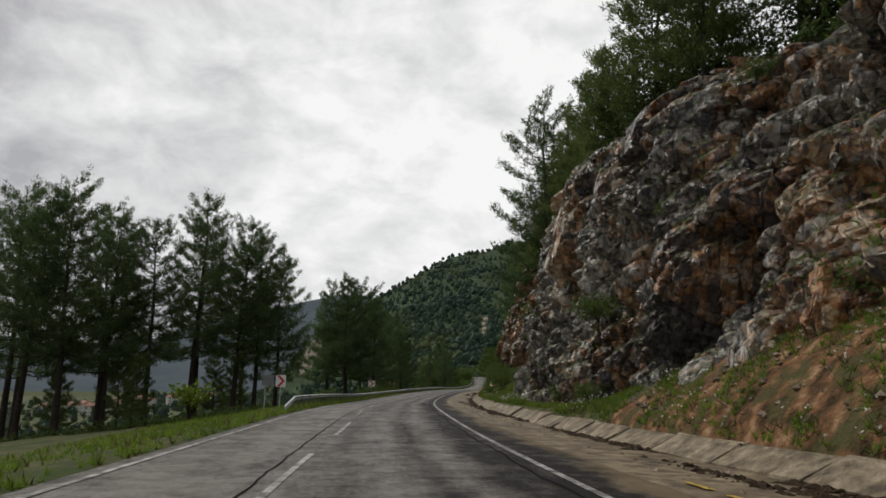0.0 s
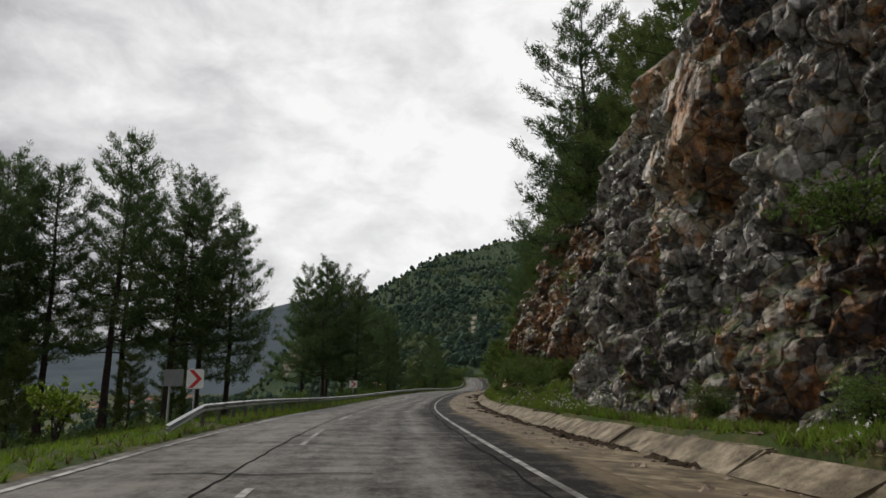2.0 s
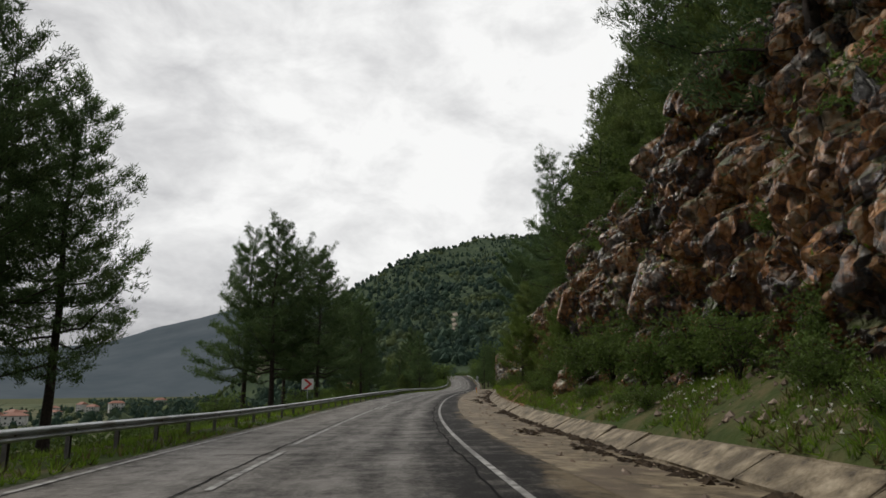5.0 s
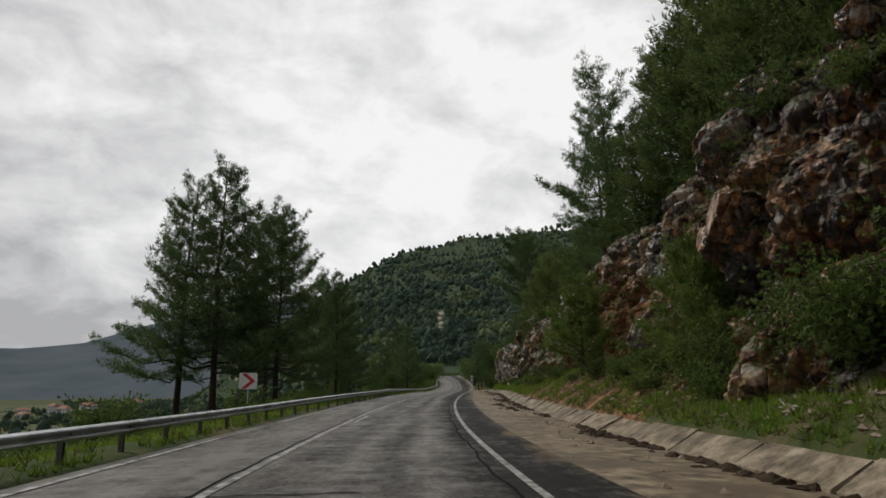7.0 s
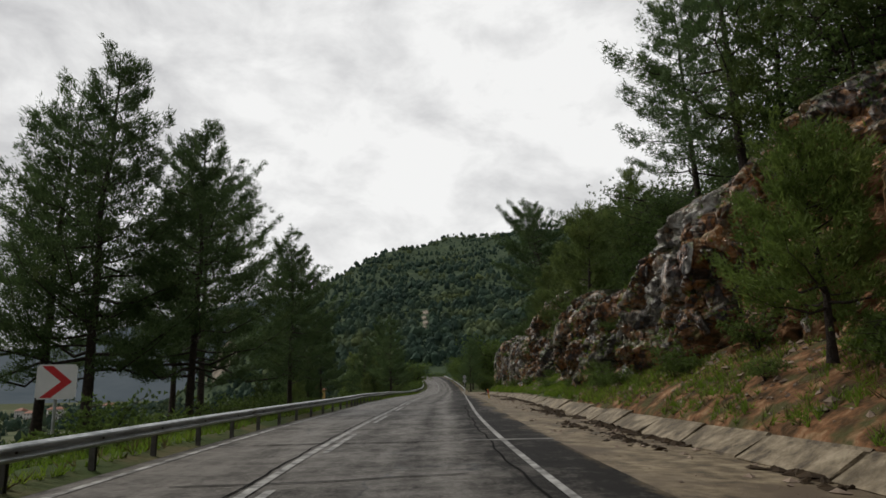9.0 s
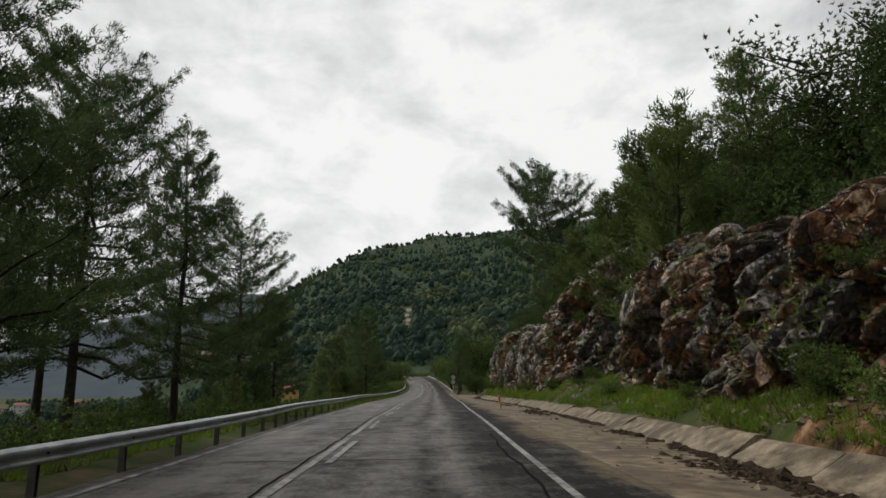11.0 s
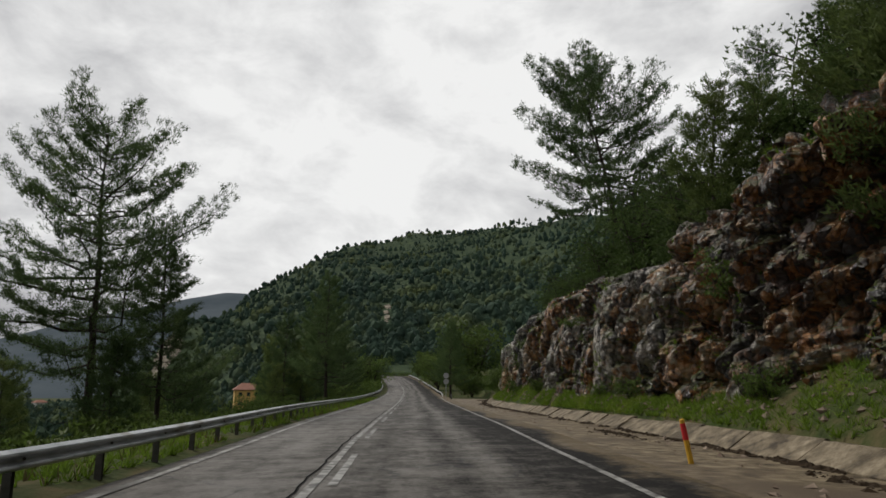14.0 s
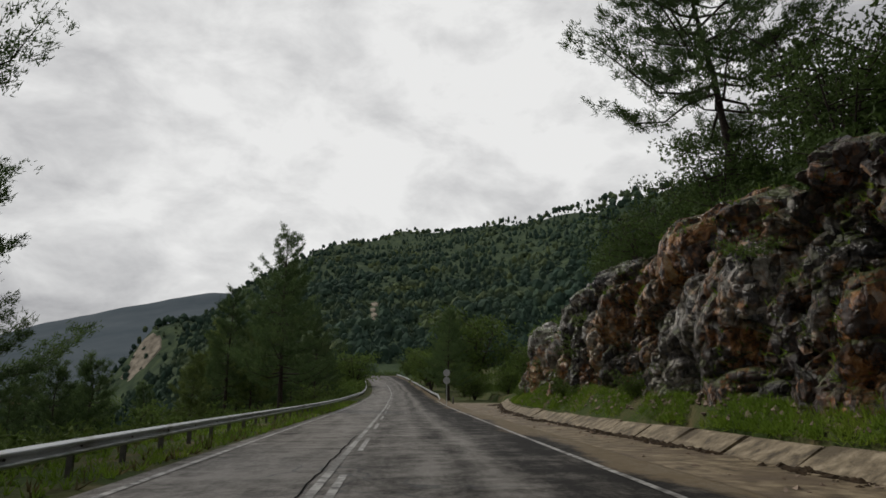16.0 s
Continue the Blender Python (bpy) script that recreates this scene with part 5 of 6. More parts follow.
# ---- guardrail ----
def build_rail(label, ya, yb, offset, side):
    rail = thing("guardrail", label, "guardrail", "guardrails")
    ys = np.concatenate([np.arange(ya, ya + 5, 0.5), np.arange(ya + 5, yb, 2.0)])
    prof = [(0.0, -0.128), (0.012, -0.12), (0.085, -0.092), (0.092, -0.072), (0.085, -0.052), (0.012, -0.02), (0.0, 0.0), (0.012, 0.02), (0.085, 0.052), (0.092, 0.072), (0.085, 0.092), (0.012, 0.12), (0.0, 0.128)]
    prof = prof + [(a - 0.008, b) for a, b in prof[::-1]]
    c = centre(ys) + offset(ys)
    zc = road_z(ys) + curve(np.clip(ys, 30, 260), RAIL_TOP) - 0.128 - 0.45 * (1 - np.clip((ys - ya) / 4.0, 0, 1))
    V = np.stack([np.stack([c + side * a, ys, zc + b], -1) for a, b in prof], 1)
    n, k = len(ys), len(prof)
    i = np.arange(n - 1)[:, None] * k
    j = np.arange(k)[None, :]
    f = np.stack([i + j, i + (j + 1) % k, i + k + (j + 1) % k, i + k + j], -1).reshape(-1, 4)
    part("beam", mesh_of("beam", V.reshape(-1, 3), f if side > 0 else f[:, ::-1], M_STEEL, False), rail)
    bm = bmesh.new()
    for x0, x1, y0, y1 in ((-0.05, 0.05, -0.05, -0.042), (-0.05, 0.05, 0.042, 0.05), (-0.006, 0.006, -0.042, 0.042)):
        bmesh.ops.create_cube(bm, size=1, matrix=Matrix.Translation(((x0 + x1) / 2, (y0 + y1) / 2, 0)) @ Matrix.Diagonal((x1 - x0, y1 - y0, 1.3, 1)))
    post = bpy.data.meshes.new("post")
    bm.to_mesh(post)
    bm.free()
    post.materials.append(M_POST)
    bm = bmesh.new()
    bmesh.ops.create_cube(bm, size=1, matrix=Matrix.Diagonal((0.075, 0.12, 0.2, 1)))
    bmesh.ops.bevel(bm, geom=bm.edges[:], offset=0.01, segments=1, affect="EDGES")
    spacer = bpy.data.meshes.new("spacer")
    bm.to_mesh(spacer)
    bm.free()
    spacer.materials.append(M_STEEL)
    v, f = tube([(0, 0, 0), (0.025, 0, 0)], [0.022, 0.018], 6)
    bolt = mesh_of("bolt", v, f, M_POST)
    k = len(prof) // 2
    lap = np.array([(a + 0.006, b) for a, b in prof[:k]] + [(a + 0.002, b) for a, b in prof[:k]][::-1])
    for n, y in enumerate(np.arange(ya + 4.5, yb, 2.4)):
        x = float(centre(y) + offset(y))
        z = float(road_z(y) + curve(min(max(y, 30.0), 260.0), RAIL_TOP)) - 0.128
        ob = part("post", post, rail)
        ob.location = (x - side * 0.13, y, z - 0.58)
        block_ob = part("spacer", spacer, rail)
        block_ob.location = (x - side * 0.04, y, z)
        part("bolt", bolt, block_ob, "steel bolt head").matrix_basis = Matrix.Translation((side * 0.048, 0, 0)) @ Matrix.Diagonal((side, 1, 1, 1))
        if n % 2 == 0:
            q = np.array([y - 0.17, y + 0.17])
            cq, zq = centre(q) + offset(q), road_z(q) + curve(np.clip(q, 30, 260), RAIL_TOP) - 0.128
            W = np.stack([np.stack([cq + side * a, q, zq + b], -1) for a, b in lap], 1)
            kk = len(lap)
            jj = np.arange(kk)
            ff = np.stack([jj, (jj + 1) % kk, kk + (jj + 1) % kk, kk + jj], -1)
            part("splice", mesh_of("splice", W.reshape(-1, 3), ff if side > 0 else ff[:, ::-1], M_STEEL), rail)
    return rail


build_rail("galvanised steel W-beam guardrail with a sloping end, on steel posts", 36.0, 318, lambda y: curve(y, RAIL), 1)
build_rail("galvanised steel guardrail along the inside of the far bend", 236.0, 330, lambda y: 6.3 - 0.008 * (np.asarray(y) - 236), -1)


# ---- signs ----
def chevron_sign(x, y, zc, w, h, flip, turn, label):
    s = thing("chevron_sign", label, "road sign", "bend signs")
    bm = bmesh.new()
    bmesh.ops.create_cube(bm, size=1, matrix=Matrix.Diagonal((w, 0.03, h, 1)))
    bmesh.ops.bevel(bm, geom=[e for e in bm.edges if abs(e.verts[0].co.y - e.verts[1].co.y) > 0.01], offset=0.05, segments=3, affect="EDGES")
    me = bpy.data.meshes.new("panel")
    bm.to_mesh(me)
    bm.free()
    me.materials.append(M_SIGN_WHITE)
    panel = part("panel", me, s, "white sheet panel")
    a, b = 0.46 * w, 0.46 * h
    pts = [(-0.85 * a, b), (-0.25 * a, b), (0.85 * a, 0), (-0.25 * a, -b), (-0.85 * a, -b), (0.25 * a, 0)]
    if flip:
        pts = [(-p, q) for p, q in pts][::-1]
    bm = bmesh.new()
    f = bm.faces.new([bm.verts.new((p, -0.018, q)) for p, q in pts])
    ex = bmesh.ops.extrude_face_region(bm, geom=[f])
    bmesh.ops.translate(bm, vec=(0, -0.004, 0), verts=[v for v in ex["geom"] if isinstance(v, bmesh.types.BMVert)])
    bmesh.ops.recalc_face_normals(bm, faces=bm.faces)
    me = bpy.data.meshes.new("chevron")
    bm.to_mesh(me)
    bm.free()
    me.materials.append(M_SIGN_RED)
    part("chevron", me, panel, "red arrowhead")
    g = float(ground_z(np.array(x), np.array(y)))
    v, f = tube([(0, 0.05, g - zc - 0.3), (0, 0.05, 0), (0, 0.05, h * 0.4)], [0.04] * 3, 10)
    part("post", mesh_of("post", v, f, M_STEEL, True), s, "galvanised steel post")
    s.location = (x, y, zc)
    s.rotation_euler = (0, 0, turn)
    return s


chevron_sign(-10.64, 45.07, 1.46, 0.66, 0.78, False, 0.3, "white sign with a red chevron on a steel post")
chevron_sign(-10.5, 102.06, 1.33, 0.98, 0.9, False, 0.1, "white sign with a red chevron on a steel post")


# ---- grass and flowers ----
def build_grass(name, label, spots, size, mat, n=5, width=0.09, spread=0.5):
    rng = np.random.default_rng(len(spots))
    x, y = spots
    at = np.stack([x, y, ground_z(x, y) - 0.02], -1)
    v, f = tufts(rng, at, np.tile([0, 0, 1.0], (len(at), 1)), n, size, size * width, spread)
    tagged(new(name, mesh_of(name, v, f, mat)), label, "grass", kind="stuff")


def undergrowth(name, label, seed, n, place, mat, low, high, leaf):
    """Scrub too tangled to count: leaves heaped in uneven clumps over the ground."""
    rng = np.random.default_rng(seed)
    x, y = place(rng, n)
    h = low + (high - low) * np.clip(0.5 + fractal(x / 1.4, y / 1.7, 3.0) + 0.5 * fractal(x / 5, y / 6, 1.0), 0, 1)
    at = np.stack([x, y, ground_z(x, y) + h * rng.uniform(0, 1, len(x)) ** 0.7], -1)
    v, f = tufts(rng, at, rng.normal(size=(len(at), 3)) * 0.6 + (-0.2, 0, 0.6), 6, leaf, leaf * 0.27, 0.9)
    tagged(new(name, mesh_of(name, v, f, mat)), label, "undergrowth", kind="stuff")


def over_rim(rng, n):
    y = rng.uniform(0, 224, n)
    return cliff_x(y, np.maximum(cliff_top(y), 0.6)) + 1.0 + 15 * rng.uniform(0, 1, n) ** 1.3, y


def outer_slope(rng, n):
    y = rng.uniform(52, 262, n)
    return centre(y) - 5.6 - np.where(y < 96, 5, 0) - np.where(y < 96, 26, 17) * rng.uniform(0, 1, n) ** 1.2, y


def road_end(rng, n):
    y = rng.uniform(212, 300, n)
    return valley(np.minimum(y, 230)) + 0.114 * np.maximum(y - 230, 0) + 2.0 + 22 * rng.uniform(0, 1, n) ** 1.2, y


def far_side(rng, n):
    y = rng.uniform(255, 420, n)
    return centre(y) - 4.6 - 14 * rng.uniform(0, 1, n) ** 1.3, y


def verge_spots(seed, n, y0, y1, left):
    rng = np.random.default_rng(seed)
    y = rng.uniform(y0, y1, n)
    if left:
        x = centre(y) - 3.45 - 9 * rng.uniform(0, 1, n) ** 1.6
    else:
        x = valley(y) + 0.84 + rng.uniform(0, 1, n) * (cliff_x(y, talus(y)) - valley(y) - 0.8)
    keep = fractal(x / 1.1, y / 1.6, 5.0) > -0.28 + (0 if left else 1) * 0.25 * np.exp(-(((y - 98) / 13) ** 4))
    return x[keep], y[keep]


M_GRASS = material("verge_grass", [(0.3, (0.07, 0.12, 0.012)), (0.55, (0.14, 0.22, 0.024)), (0.75, (0.24, 0.28, 0.045))], 0.4, 0.7, 0, random_tint=0.4, spec=0.25, through_light=0.4)
M_DRY = material("dry_weeds", [(0.3, (0.07, 0.065, 0.022)), (0.7, (0.19, 0.15, 0.06))], 0.6, 0.9, 0, random_tint=0.3)
M_FLOWER = material("white_petals", [(0.3, (0.6, 0.6, 0.52)), (0.7, (0.75, 0.74, 0.66))], 3, 0.7, 0)
undergrowth("rim_scrub", "dark tangled scrub over the rim of the rock cut", 1, 24000, over_rim, M_LEAF, 0.3, 2.2, 0.3)
undergrowth("slope_scrub", "low green scrub on the slope beyond the guardrail", 2, 20000, outer_slope, M_SHRUB, 0.1, 0.9, 0.22)
undergrowth("roadside_scrub", "tangled green scrub along the climbing end of the road", 4, 12000, far_side, M_SHRUB, 0.3, 2.6, 0.4)
undergrowth("verge_scrub", "rough weeds and low scrub beside the road end", 3, 9000, road_end, M_SHRUB, 0.1, 0.9, 0.24)


def ledge_grass():
    rng = np.random.default_rng(12)
    at = LEDGES[rng.permutation(len(LEDGES))[:6000]]
    v, f = tufts(rng, at, np.tile([-0.5, 0, 0.8], (len(at), 1)), 4, 0.26, 0.026, 0.55)
    tagged(new("ledge_grass", mesh_of("ledge_grass", v, f, M_GRASS)), "grass and weeds rooted on ledges of the rock", "grass", kind="stuff")


ledge_grass()
build_grass("verge_grass", "rank green grass at the foot of the rock", verge_spots(1, 19000, -5, 216, False), 0.26, M_GRASS, 7, 0.07, 0.65)
build_grass("verge_grass", "short rough grass on the outer verge", verge_spots(2, 16000, 0, 230, True), 0.24, M_GRASS)
build_grass("dry_weeds", "dry brown weeds in the verge", verge_spots(3, 3400, 0, 122, False), 0.3, M_DRY, 6, 0.06, 0.7)
build_grass("dry_weeds", "dry weeds below the guardrail", verge_spots(4, 2500, 0, 230, True), 0.3, M_DRY, 4)
fx, fy = verge_spots(6, 1500, 4, 78, False)
fk = fractal(fx / 2.0, fy / 3.0, 9.0) > 0.12
fr = np.random.default_rng(8)
fat = np.stack([fx[fk], fy[fk], ground_z(fx[fk], fy[fk]) + fr.uniform(0.15, 0.34, fk.sum())], -1)
fv, ff = tufts(fr, fat, np.tile([0, 0, 0.2], (len(fat), 1)), 5, 0.06, 0.02, 1.0)
tagged(new("wild_flowers", mesh_of("wild_flowers", fv, ff, M_FLOWER)), "patches of small white wild flowers", "flowers", kind="stuff")


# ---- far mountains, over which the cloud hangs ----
# Distance haze is put into this blue-grey base colour; the air itself is clear.
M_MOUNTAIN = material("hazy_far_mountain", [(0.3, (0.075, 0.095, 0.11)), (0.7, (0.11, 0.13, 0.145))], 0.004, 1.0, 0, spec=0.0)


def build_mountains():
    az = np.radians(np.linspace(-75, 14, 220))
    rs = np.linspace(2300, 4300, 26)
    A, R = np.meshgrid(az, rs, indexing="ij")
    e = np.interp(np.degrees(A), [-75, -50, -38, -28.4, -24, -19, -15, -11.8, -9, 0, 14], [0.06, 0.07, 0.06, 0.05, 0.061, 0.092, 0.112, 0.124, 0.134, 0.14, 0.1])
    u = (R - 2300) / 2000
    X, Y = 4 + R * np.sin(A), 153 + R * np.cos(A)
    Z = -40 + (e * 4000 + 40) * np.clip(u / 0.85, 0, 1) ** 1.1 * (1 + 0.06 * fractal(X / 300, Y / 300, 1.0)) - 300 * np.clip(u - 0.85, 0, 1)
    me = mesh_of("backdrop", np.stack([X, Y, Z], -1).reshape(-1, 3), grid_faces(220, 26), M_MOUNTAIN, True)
    tagged(new("backdrop", me), "mountains across the valley, coloured blue-grey for haze", "mountains", kind="structure")


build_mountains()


# ---- houses in the valley ----
def plaster(name, c):
    return material(name, [(0.3, tuple(0.8 * v for v in c)), (0.7, c)], 0.8, 0.85, 0.1)


M_YELLOW_WALL = plaster("yellow_plaster", (0.62, 0.4, 0.13))
M_WHITE_WALL = plaster("white_plaster", (0.62, 0.61, 0.58))
M_TILE = material("red_roof_tiles", [(0.3, (0.2, 0.085, 0.055)), (0.7, (0.32, 0.15, 0.1))], 2.0, 0.8, 0.3)
M_PANE = material("dark_window_glass", [(0.3, (0.02, 0.025, 0.03)), (0.7, (0.04, 0.045, 0.05))], 1.0, 0.1, 0, spec=0.6)
M_DOOR = material("brown_door", [(0.3, (0.09, 0.05, 0.03)), (0.7, (0.14, 0.08, 0.05))], 2.0, 0.6, 0.1)


def box_mesh(name, x0, x1, y0, y1, z0, z1, mat):
    bm = bmesh.new()
    bmesh.ops.create_cube(bm, size=1, matrix=Matrix.Translation(((x0 + x1) / 2, (y0 + y1) / 2, (z0 + z1) / 2)) @ Matrix.Diagonal((x1 - x0, y1 - y0, z1 - z0, 1)))
    bmesh.ops.bevel(bm, geom=bm.edges[:], offset=min(x1 - x0, y1 - y0, z1 - z0) * 0.04, segments=1, affect="EDGES")
    me = bpy.data.meshes.new(name)
    bm.to_mesh(me)
    bm.free()
    me.materials.append(mat)
    return me


def house(x, y, z, w, d, storeys, wall, turn, label):
    h = 3.0 * storeys
    ob = thing("house", label, "house", "valley houses", at=(x, y, z))
    part("wall", box_mesh("wall", -w / 2, w / 2, -d / 2, d / 2, -3, h, wall), ob)
    r = 0.28 * d
    o = 0.5
    bm = bmesh.new()
    low = [bm.verts.new(v) for v in ((-w / 2 - o, -d / 2 - o, h), (w / 2 + o, -d / 2 - o, h), (w / 2 + o, d / 2 + o, h), (-w / 2 - o, d / 2 + o, h))]
    eave = [bm.verts.new((v.co.x, v.co.y, h + 0.15)) for v in low]
    ridge = [bm.verts.new((-w / 4, 0, h + r + 0.15)), bm.verts.new((w / 4, 0, h + r + 0.15))]
    bm.faces.new(low[::-1])
    for k in range(4):
        bm.faces.new([low[k], low[(k + 1) % 4], eave[(k + 1) % 4], eave[k]])
    bm.faces.new([eave[0], eave[1], ridge[1], ridge[0]])
    bm.faces.new([eave[2], eave[3], ridge[0], ridge[1]])
    bm.faces.new([eave[1], eave[2], ridge[1]])
    bm.faces.new([eave[3], eave[0], ridge[0]])
    me = bpy.data.meshes.new("roof")
    bm.to_mesh(me)
    bm.free()
    me.materials.append(M_TILE)
    part("roof", me, ob, "red tiled hip roof")
    pane = box_mesh("window", -0.55, 0.55, -0.04, 0.04, -0.65, 0.65, M_PANE)
    for s in range(storeys):
        for k in range(3):
            if s == 0 and k == 1:
                part("door", box_mesh("door", -0.5, 0.5, -d / 2 - 0.03, -d / 2 + 0.03, 0, 2.1, M_DOOR), ob)
                continue
            p = part("window", pane, ob)
            p.location = ((k - 1) * w * 0.3, -d / 2, 1.6 + 3.0 * s)
    ob.rotation_euler = (0, 0, turn)


house(-27.5, 377, -5.5, 9.0, 8.0, 2, M_YELLOW_WALL, 0.2, "yellow plastered house with a red tiled roof among trees")
rng = random.Random(77)
for k in range(34):
    x, y = rng.uniform(-760, -230), rng.uniform(420, 1050)
    z = float(ground_z(np.array(x), np.array(y)))
    house(x, y, z, rng.uniform(8, 16), rng.uniform(7, 11), rng.choice([1, 2, 2, 3]), M_WHITE_WALL, rng.uniform(-0.8, 0.8), "small white house with a red roof down in the valley")


# ---- signs and markers ----
M_DISC = material("bare_aluminium_sheet", [(0.3, (0.36, 0.37, 0.38)), (0.7, (0.5, 0.51, 0.52))], 3, 0.5, 0.02, metal=0.3)


def round_signs():
    s = thing("round_sign_post", "two round road signs seen from behind on one post", "road sign", at=(16.1, 219.7, 0))
    g = float(ground_z(np.array(16.1), np.array(219.7)))
    v, f = tube([(0, 0, g - 0.2), (0, 0, 1.6), (0, 0, 3.3)], [0.04] * 3, 10)
    part("post", mesh_of("post", v, f, M_STEEL, True), s, "galvanised steel post")
    for z in (2.95, 2.2):
        bm = bmesh.new()
        bmesh.ops.create_cone(bm, cap_ends=True, segments=28, radius1=0.35, radius2=0.35, depth=0.025, matrix=Matrix.Translation((0, -0.06, z)) @ Matrix.Rotation(math.pi / 2, 4, "X"))
        bmesh.ops.bevel(bm, geom=[e for e in bm.edges if len(e.link_faces) == 2 and e.calc_face_angle(0) > 1], offset=0.006, segments=1, affect="EDGES")
        me = bpy.data.meshes.new("disc")
        bm.to_mesh(me)
        bm.free()
        me.materials.append(M_DISC)
        part("disc", me, s, "pale grey sheet disc")


round_signs()


def grey_sign(x, y, zc, w, h):
    s = thing("rectangular_sign", "grey back of a rectangular sheet sign on a steel post", "road sign", at=(x, y, zc))
    part("panel", box_mesh("panel", -w / 2, w / 2, -0.015, 0.015, -h / 2, h / 2, M_SIGN_GREY), s)
    g = float(ground_z(np.array(x), np.array(y))) - zc
    v, f = tube([(-0.2 * w, 0.05, g - 0.3), (-0.2 * w, 0.05, 0), (-0.2 * w, 0.05, h * 0.45)], [0.045] * 3, 10)
    part("post", mesh_of("post", v, f, M_STEEL, True), s, "galvanised steel post")


grey_sign(-11.45, 44.9, 1.5, 0.78, 0.66)
M_MARKER = material("yellow_marker_paint", [(0.3, (0.55, 0.3, 0.02)), (0.7, (0.7, 0.42, 0.04))], 4, 0.5, 0.1)


def marker_post(x, y):
    g = float(road_z(y)) - 0.1
    s = thing("marker_post", "slim yellow plastic marker post with a red band", "marker post", at=(x, y, g))
    v, f = tube([(0, 0, -0.1), (0, 0, 0.5), (0, 0, 0.86)], [0.05, 0.05, 0.045], 10)
    part("shaft", mesh_of("shaft", v, f, M_MARKER, True), s)
    v, f = tube([(0, 0, 0.5), (0, 0, 0.8)], [0.054, 0.05], 10)
    part("band", mesh_of("band", v, f, M_SIGN_RED, True), s, "red reflective band")
    bm = bmesh.new()
    bmesh.ops.create_uvsphere(bm, u_segments=10, v_segments=6, radius=0.046, matrix=Matrix.Translation((0, 0, 0.86)) @ Matrix.Diagonal((1, 1, 0.5, 1)))
    me = bpy.data.meshes.new("cap")
    bm.to_mesh(me)
    bm.free()
    me.materials.append(M_MARKER)
    part("cap", me, s)
    s.rotation_euler = (radians(-3), radians(-8), 0)


marker_post(8.2, 144.2)


def stub_post(x, y):
    g = float(ground_z(np.array(x), np.array(y)))
    s = thing("stub_post", "short dark metal post beside the round signs", "marker post", at=(x, y, g))
    v, f = tube([(0, 0, -0.15), (0, 0, 0.5), (0, 0, 0.95), (0, 0, 1.0)], [0.09, 0.09, 0.085, 0.02], 10)
    part("shaft", mesh_of("shaft", v, f, M_POST, True), s)
    v, f = tube([(0, 0, 0.0), (0, 0, 0.06), (0, 0, 0.07)], [0.17, 0.16, 0.08], 10)
    part("base_plate", mesh_of("base_plate", v, f, M_POST, True), s)


stub_post(17.1, 221.5)

# ---- washed-out rubble in the gutter ----
M_MUD = material("wet_mud", [(0.3, (0.014, 0.009, 0.005)), (0.7, (0.06, 0.04, 0.022))], 3, 0.85, 0.5, spec=0.15)
M_STONE = material("loose_stone", [(0.3, (0.12, 0.08, 0.055)), (0.7, (0.32, 0.25, 0.19))], 2, 0.8, 0.4, random_tint=0.4)


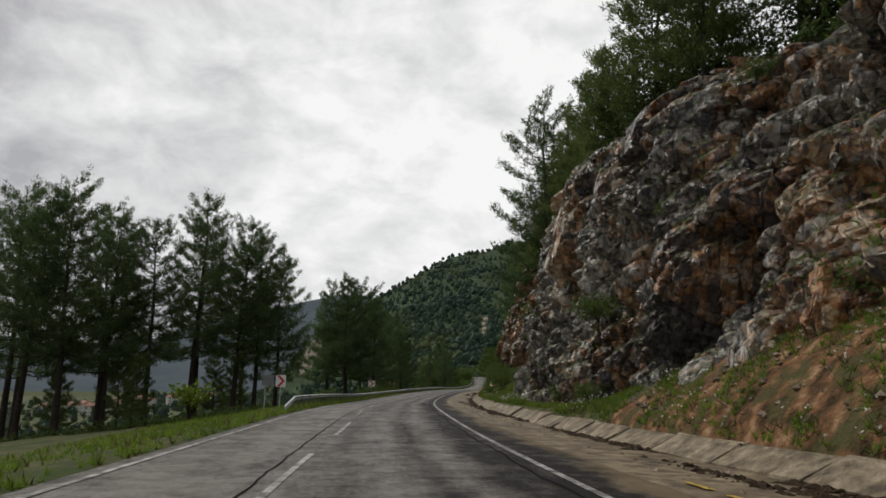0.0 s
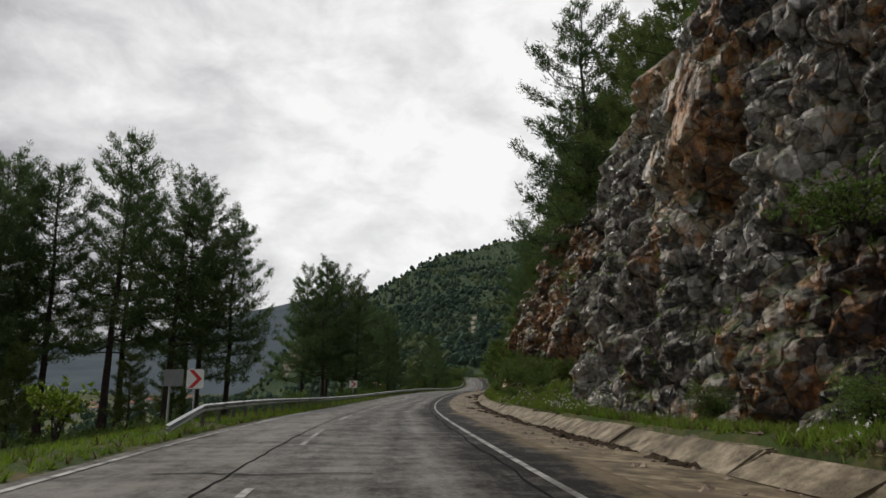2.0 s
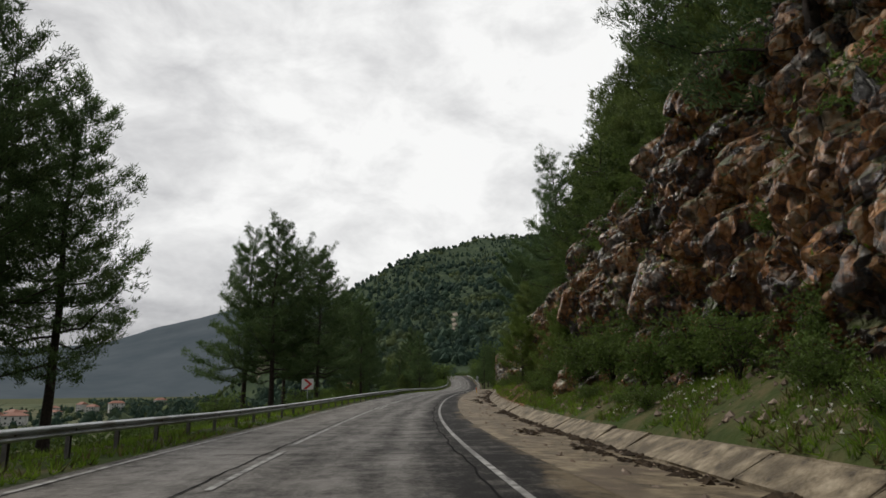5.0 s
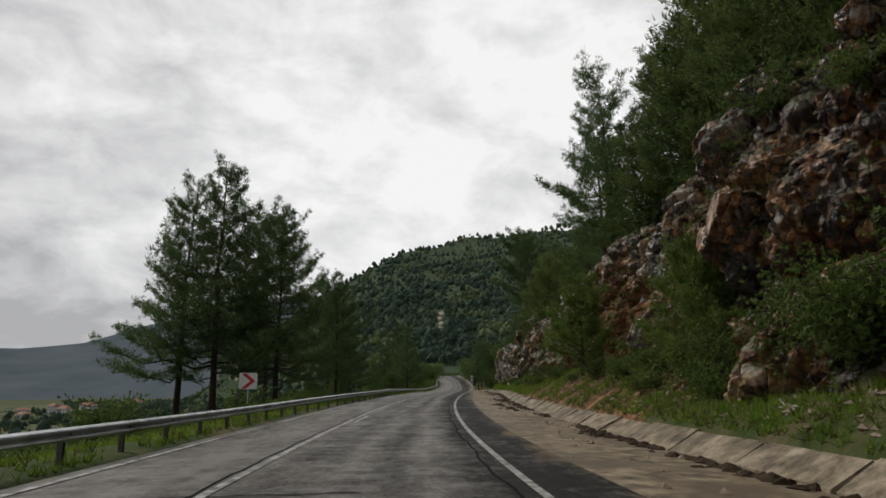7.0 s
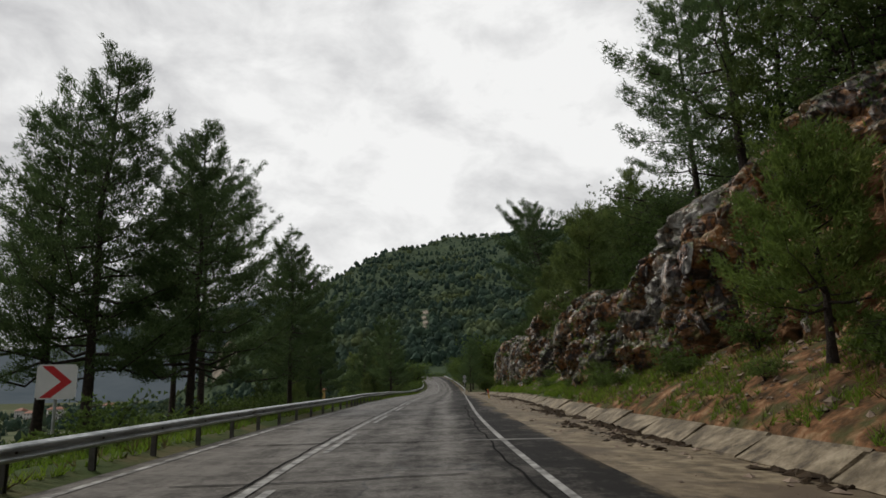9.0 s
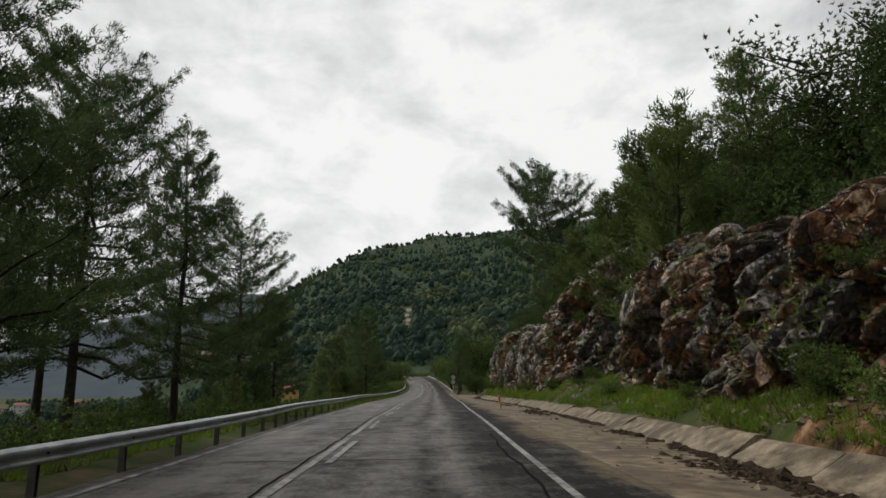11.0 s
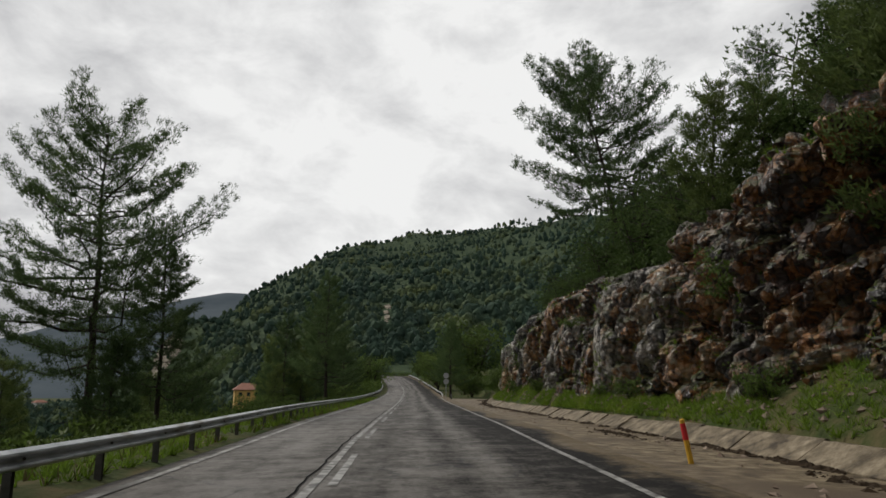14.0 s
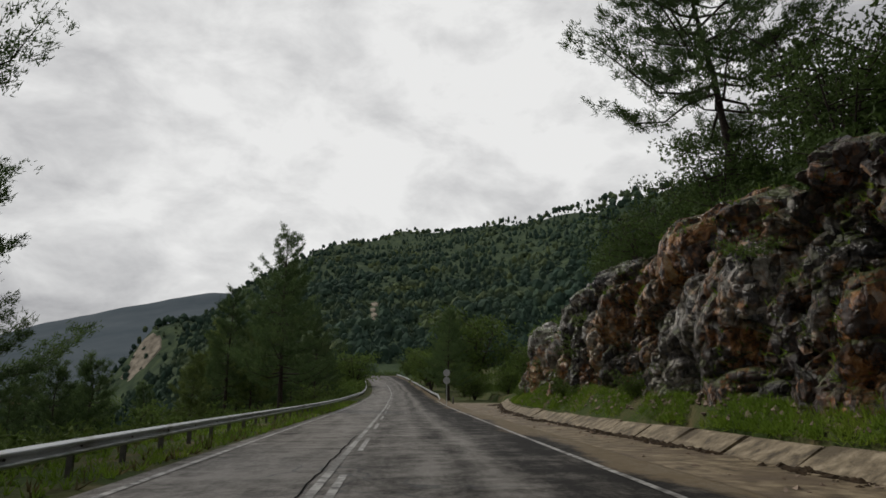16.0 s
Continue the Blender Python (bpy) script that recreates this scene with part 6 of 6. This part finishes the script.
def scatter(name, label, category, seed, n, place, size, flat, mat):
    """Many small angular lumps in one mesh."""
    rng = np.random.default_rng(seed)
    base = np.array([(1, 0, 0), (0, 1, 0), (-1, 0, 0), (0, -1, 0), (0, 0, 1), (0, 0, -1)], float)
    tri = np.array([(0, 1, 4), (1, 2, 4), (2, 3, 4), (3, 0, 4), (1, 0, 5), (2, 1, 5), (3, 2, 5), (0, 3, 5)])
    at = place(rng, n)
    n = len(at)
    s = size[0] + (size[1] - size[0]) * rng.uniform(0, 1, n) ** 3
    v = base[None] * rng.uniform(0.6, 1.2, (n, 6, 1)) + rng.normal(size=(n, 6, 3)) * 0.18
    a = rng.uniform(0, 6.28, n)
    c, q = np.cos(a)[:, None], np.sin(a)[:, None]
    v = np.stack([v[..., 0] * c - v[..., 1] * q, v[..., 0] * q + v[..., 1] * c, v[..., 2] * flat], -1) * s[:, None, None]
    v = v + at[:, None]
    f = tri[None] + (np.arange(n) * 6)[:, None, None]
    tagged(new(name, mesh_of(name, v.reshape(-1, 3), f.reshape(-1, 3), mat)), label, category, kind="stuff")


def in_gutter(rng, n):
    y = rng.uniform(-5, 222, n)
    y = y[fractal(y / 2.3, y / 7.0, 3.0) + 0.35 * fractal(y / 0.7, y, 1.0) > -0.15]
    off = -np.abs(rng.normal(size=len(y))) * 0.16
    return np.stack([valley(y) + 0.04 + off, y, road_z(y) - 0.09 - off * 0.03], -1)


def on_apron(rng, n):
    y = rng.uniform(0, 222, n)
    u = rng.uniform(0, 1, n) ** 0.6
    x = right_line(y) + 1.3 + u * (valley(y) - right_line(y) - 1.35)
    return np.stack([x, y, road_z(y) - 0.004 - 0.09 * u], -1)


def on_talus(rng, n):
    y = rng.uniform(2, 214, n)
    u = rng.uniform(0.05, 1, n)
    x = valley(y) + 1.0 + u * (cliff_x(y, talus(y)) - valley(y) - 0.7)
    return np.stack([x, y, ground_z(x, y)], -1)


scatter("gutter_mud", "dark wet mud and litter lying along the gutter", "debris", 1, 6500, in_gutter, (0.05, 0.26), 0.35, M_MUD)
def mud_heaps(rng, n):
    c = rng.uniform(2, 220, 46)
    d = np.abs(rng.normal(size=46)) * 0.45
    k = rng.integers(0, 46, n)
    y = c[k] + rng.normal(size=n) * rng.uniform(0.3, 1.5, 46)[k]
    u = np.clip(1 - (d[k] + np.abs(rng.normal(size=n)) * 0.2) / 2.2, 0, 1)
    x = right_line(y) + 1.4 + u * (valley(y) - right_line(y) - 1.4)
    return np.stack([x, y, road_z(y) - 0.004 - 0.09 * u], -1)


scatter("mud_heaps", "heaps of dark washed-down mud and leaf litter", "debris", 7, 5200, mud_heaps, (0.03, 0.16), 0.42, M_MUD)
scatter("gutter_stones", "small fallen stones on the concrete apron", "debris", 2, 1500, on_apron, (0.012, 0.12), 0.6, M_STONE)
scatter("talus_rubble", "broken stones among the grass at the rock foot", "rubble", 3, 5500, on_talus, (0.03, 0.17), 0.75, M_STONE)
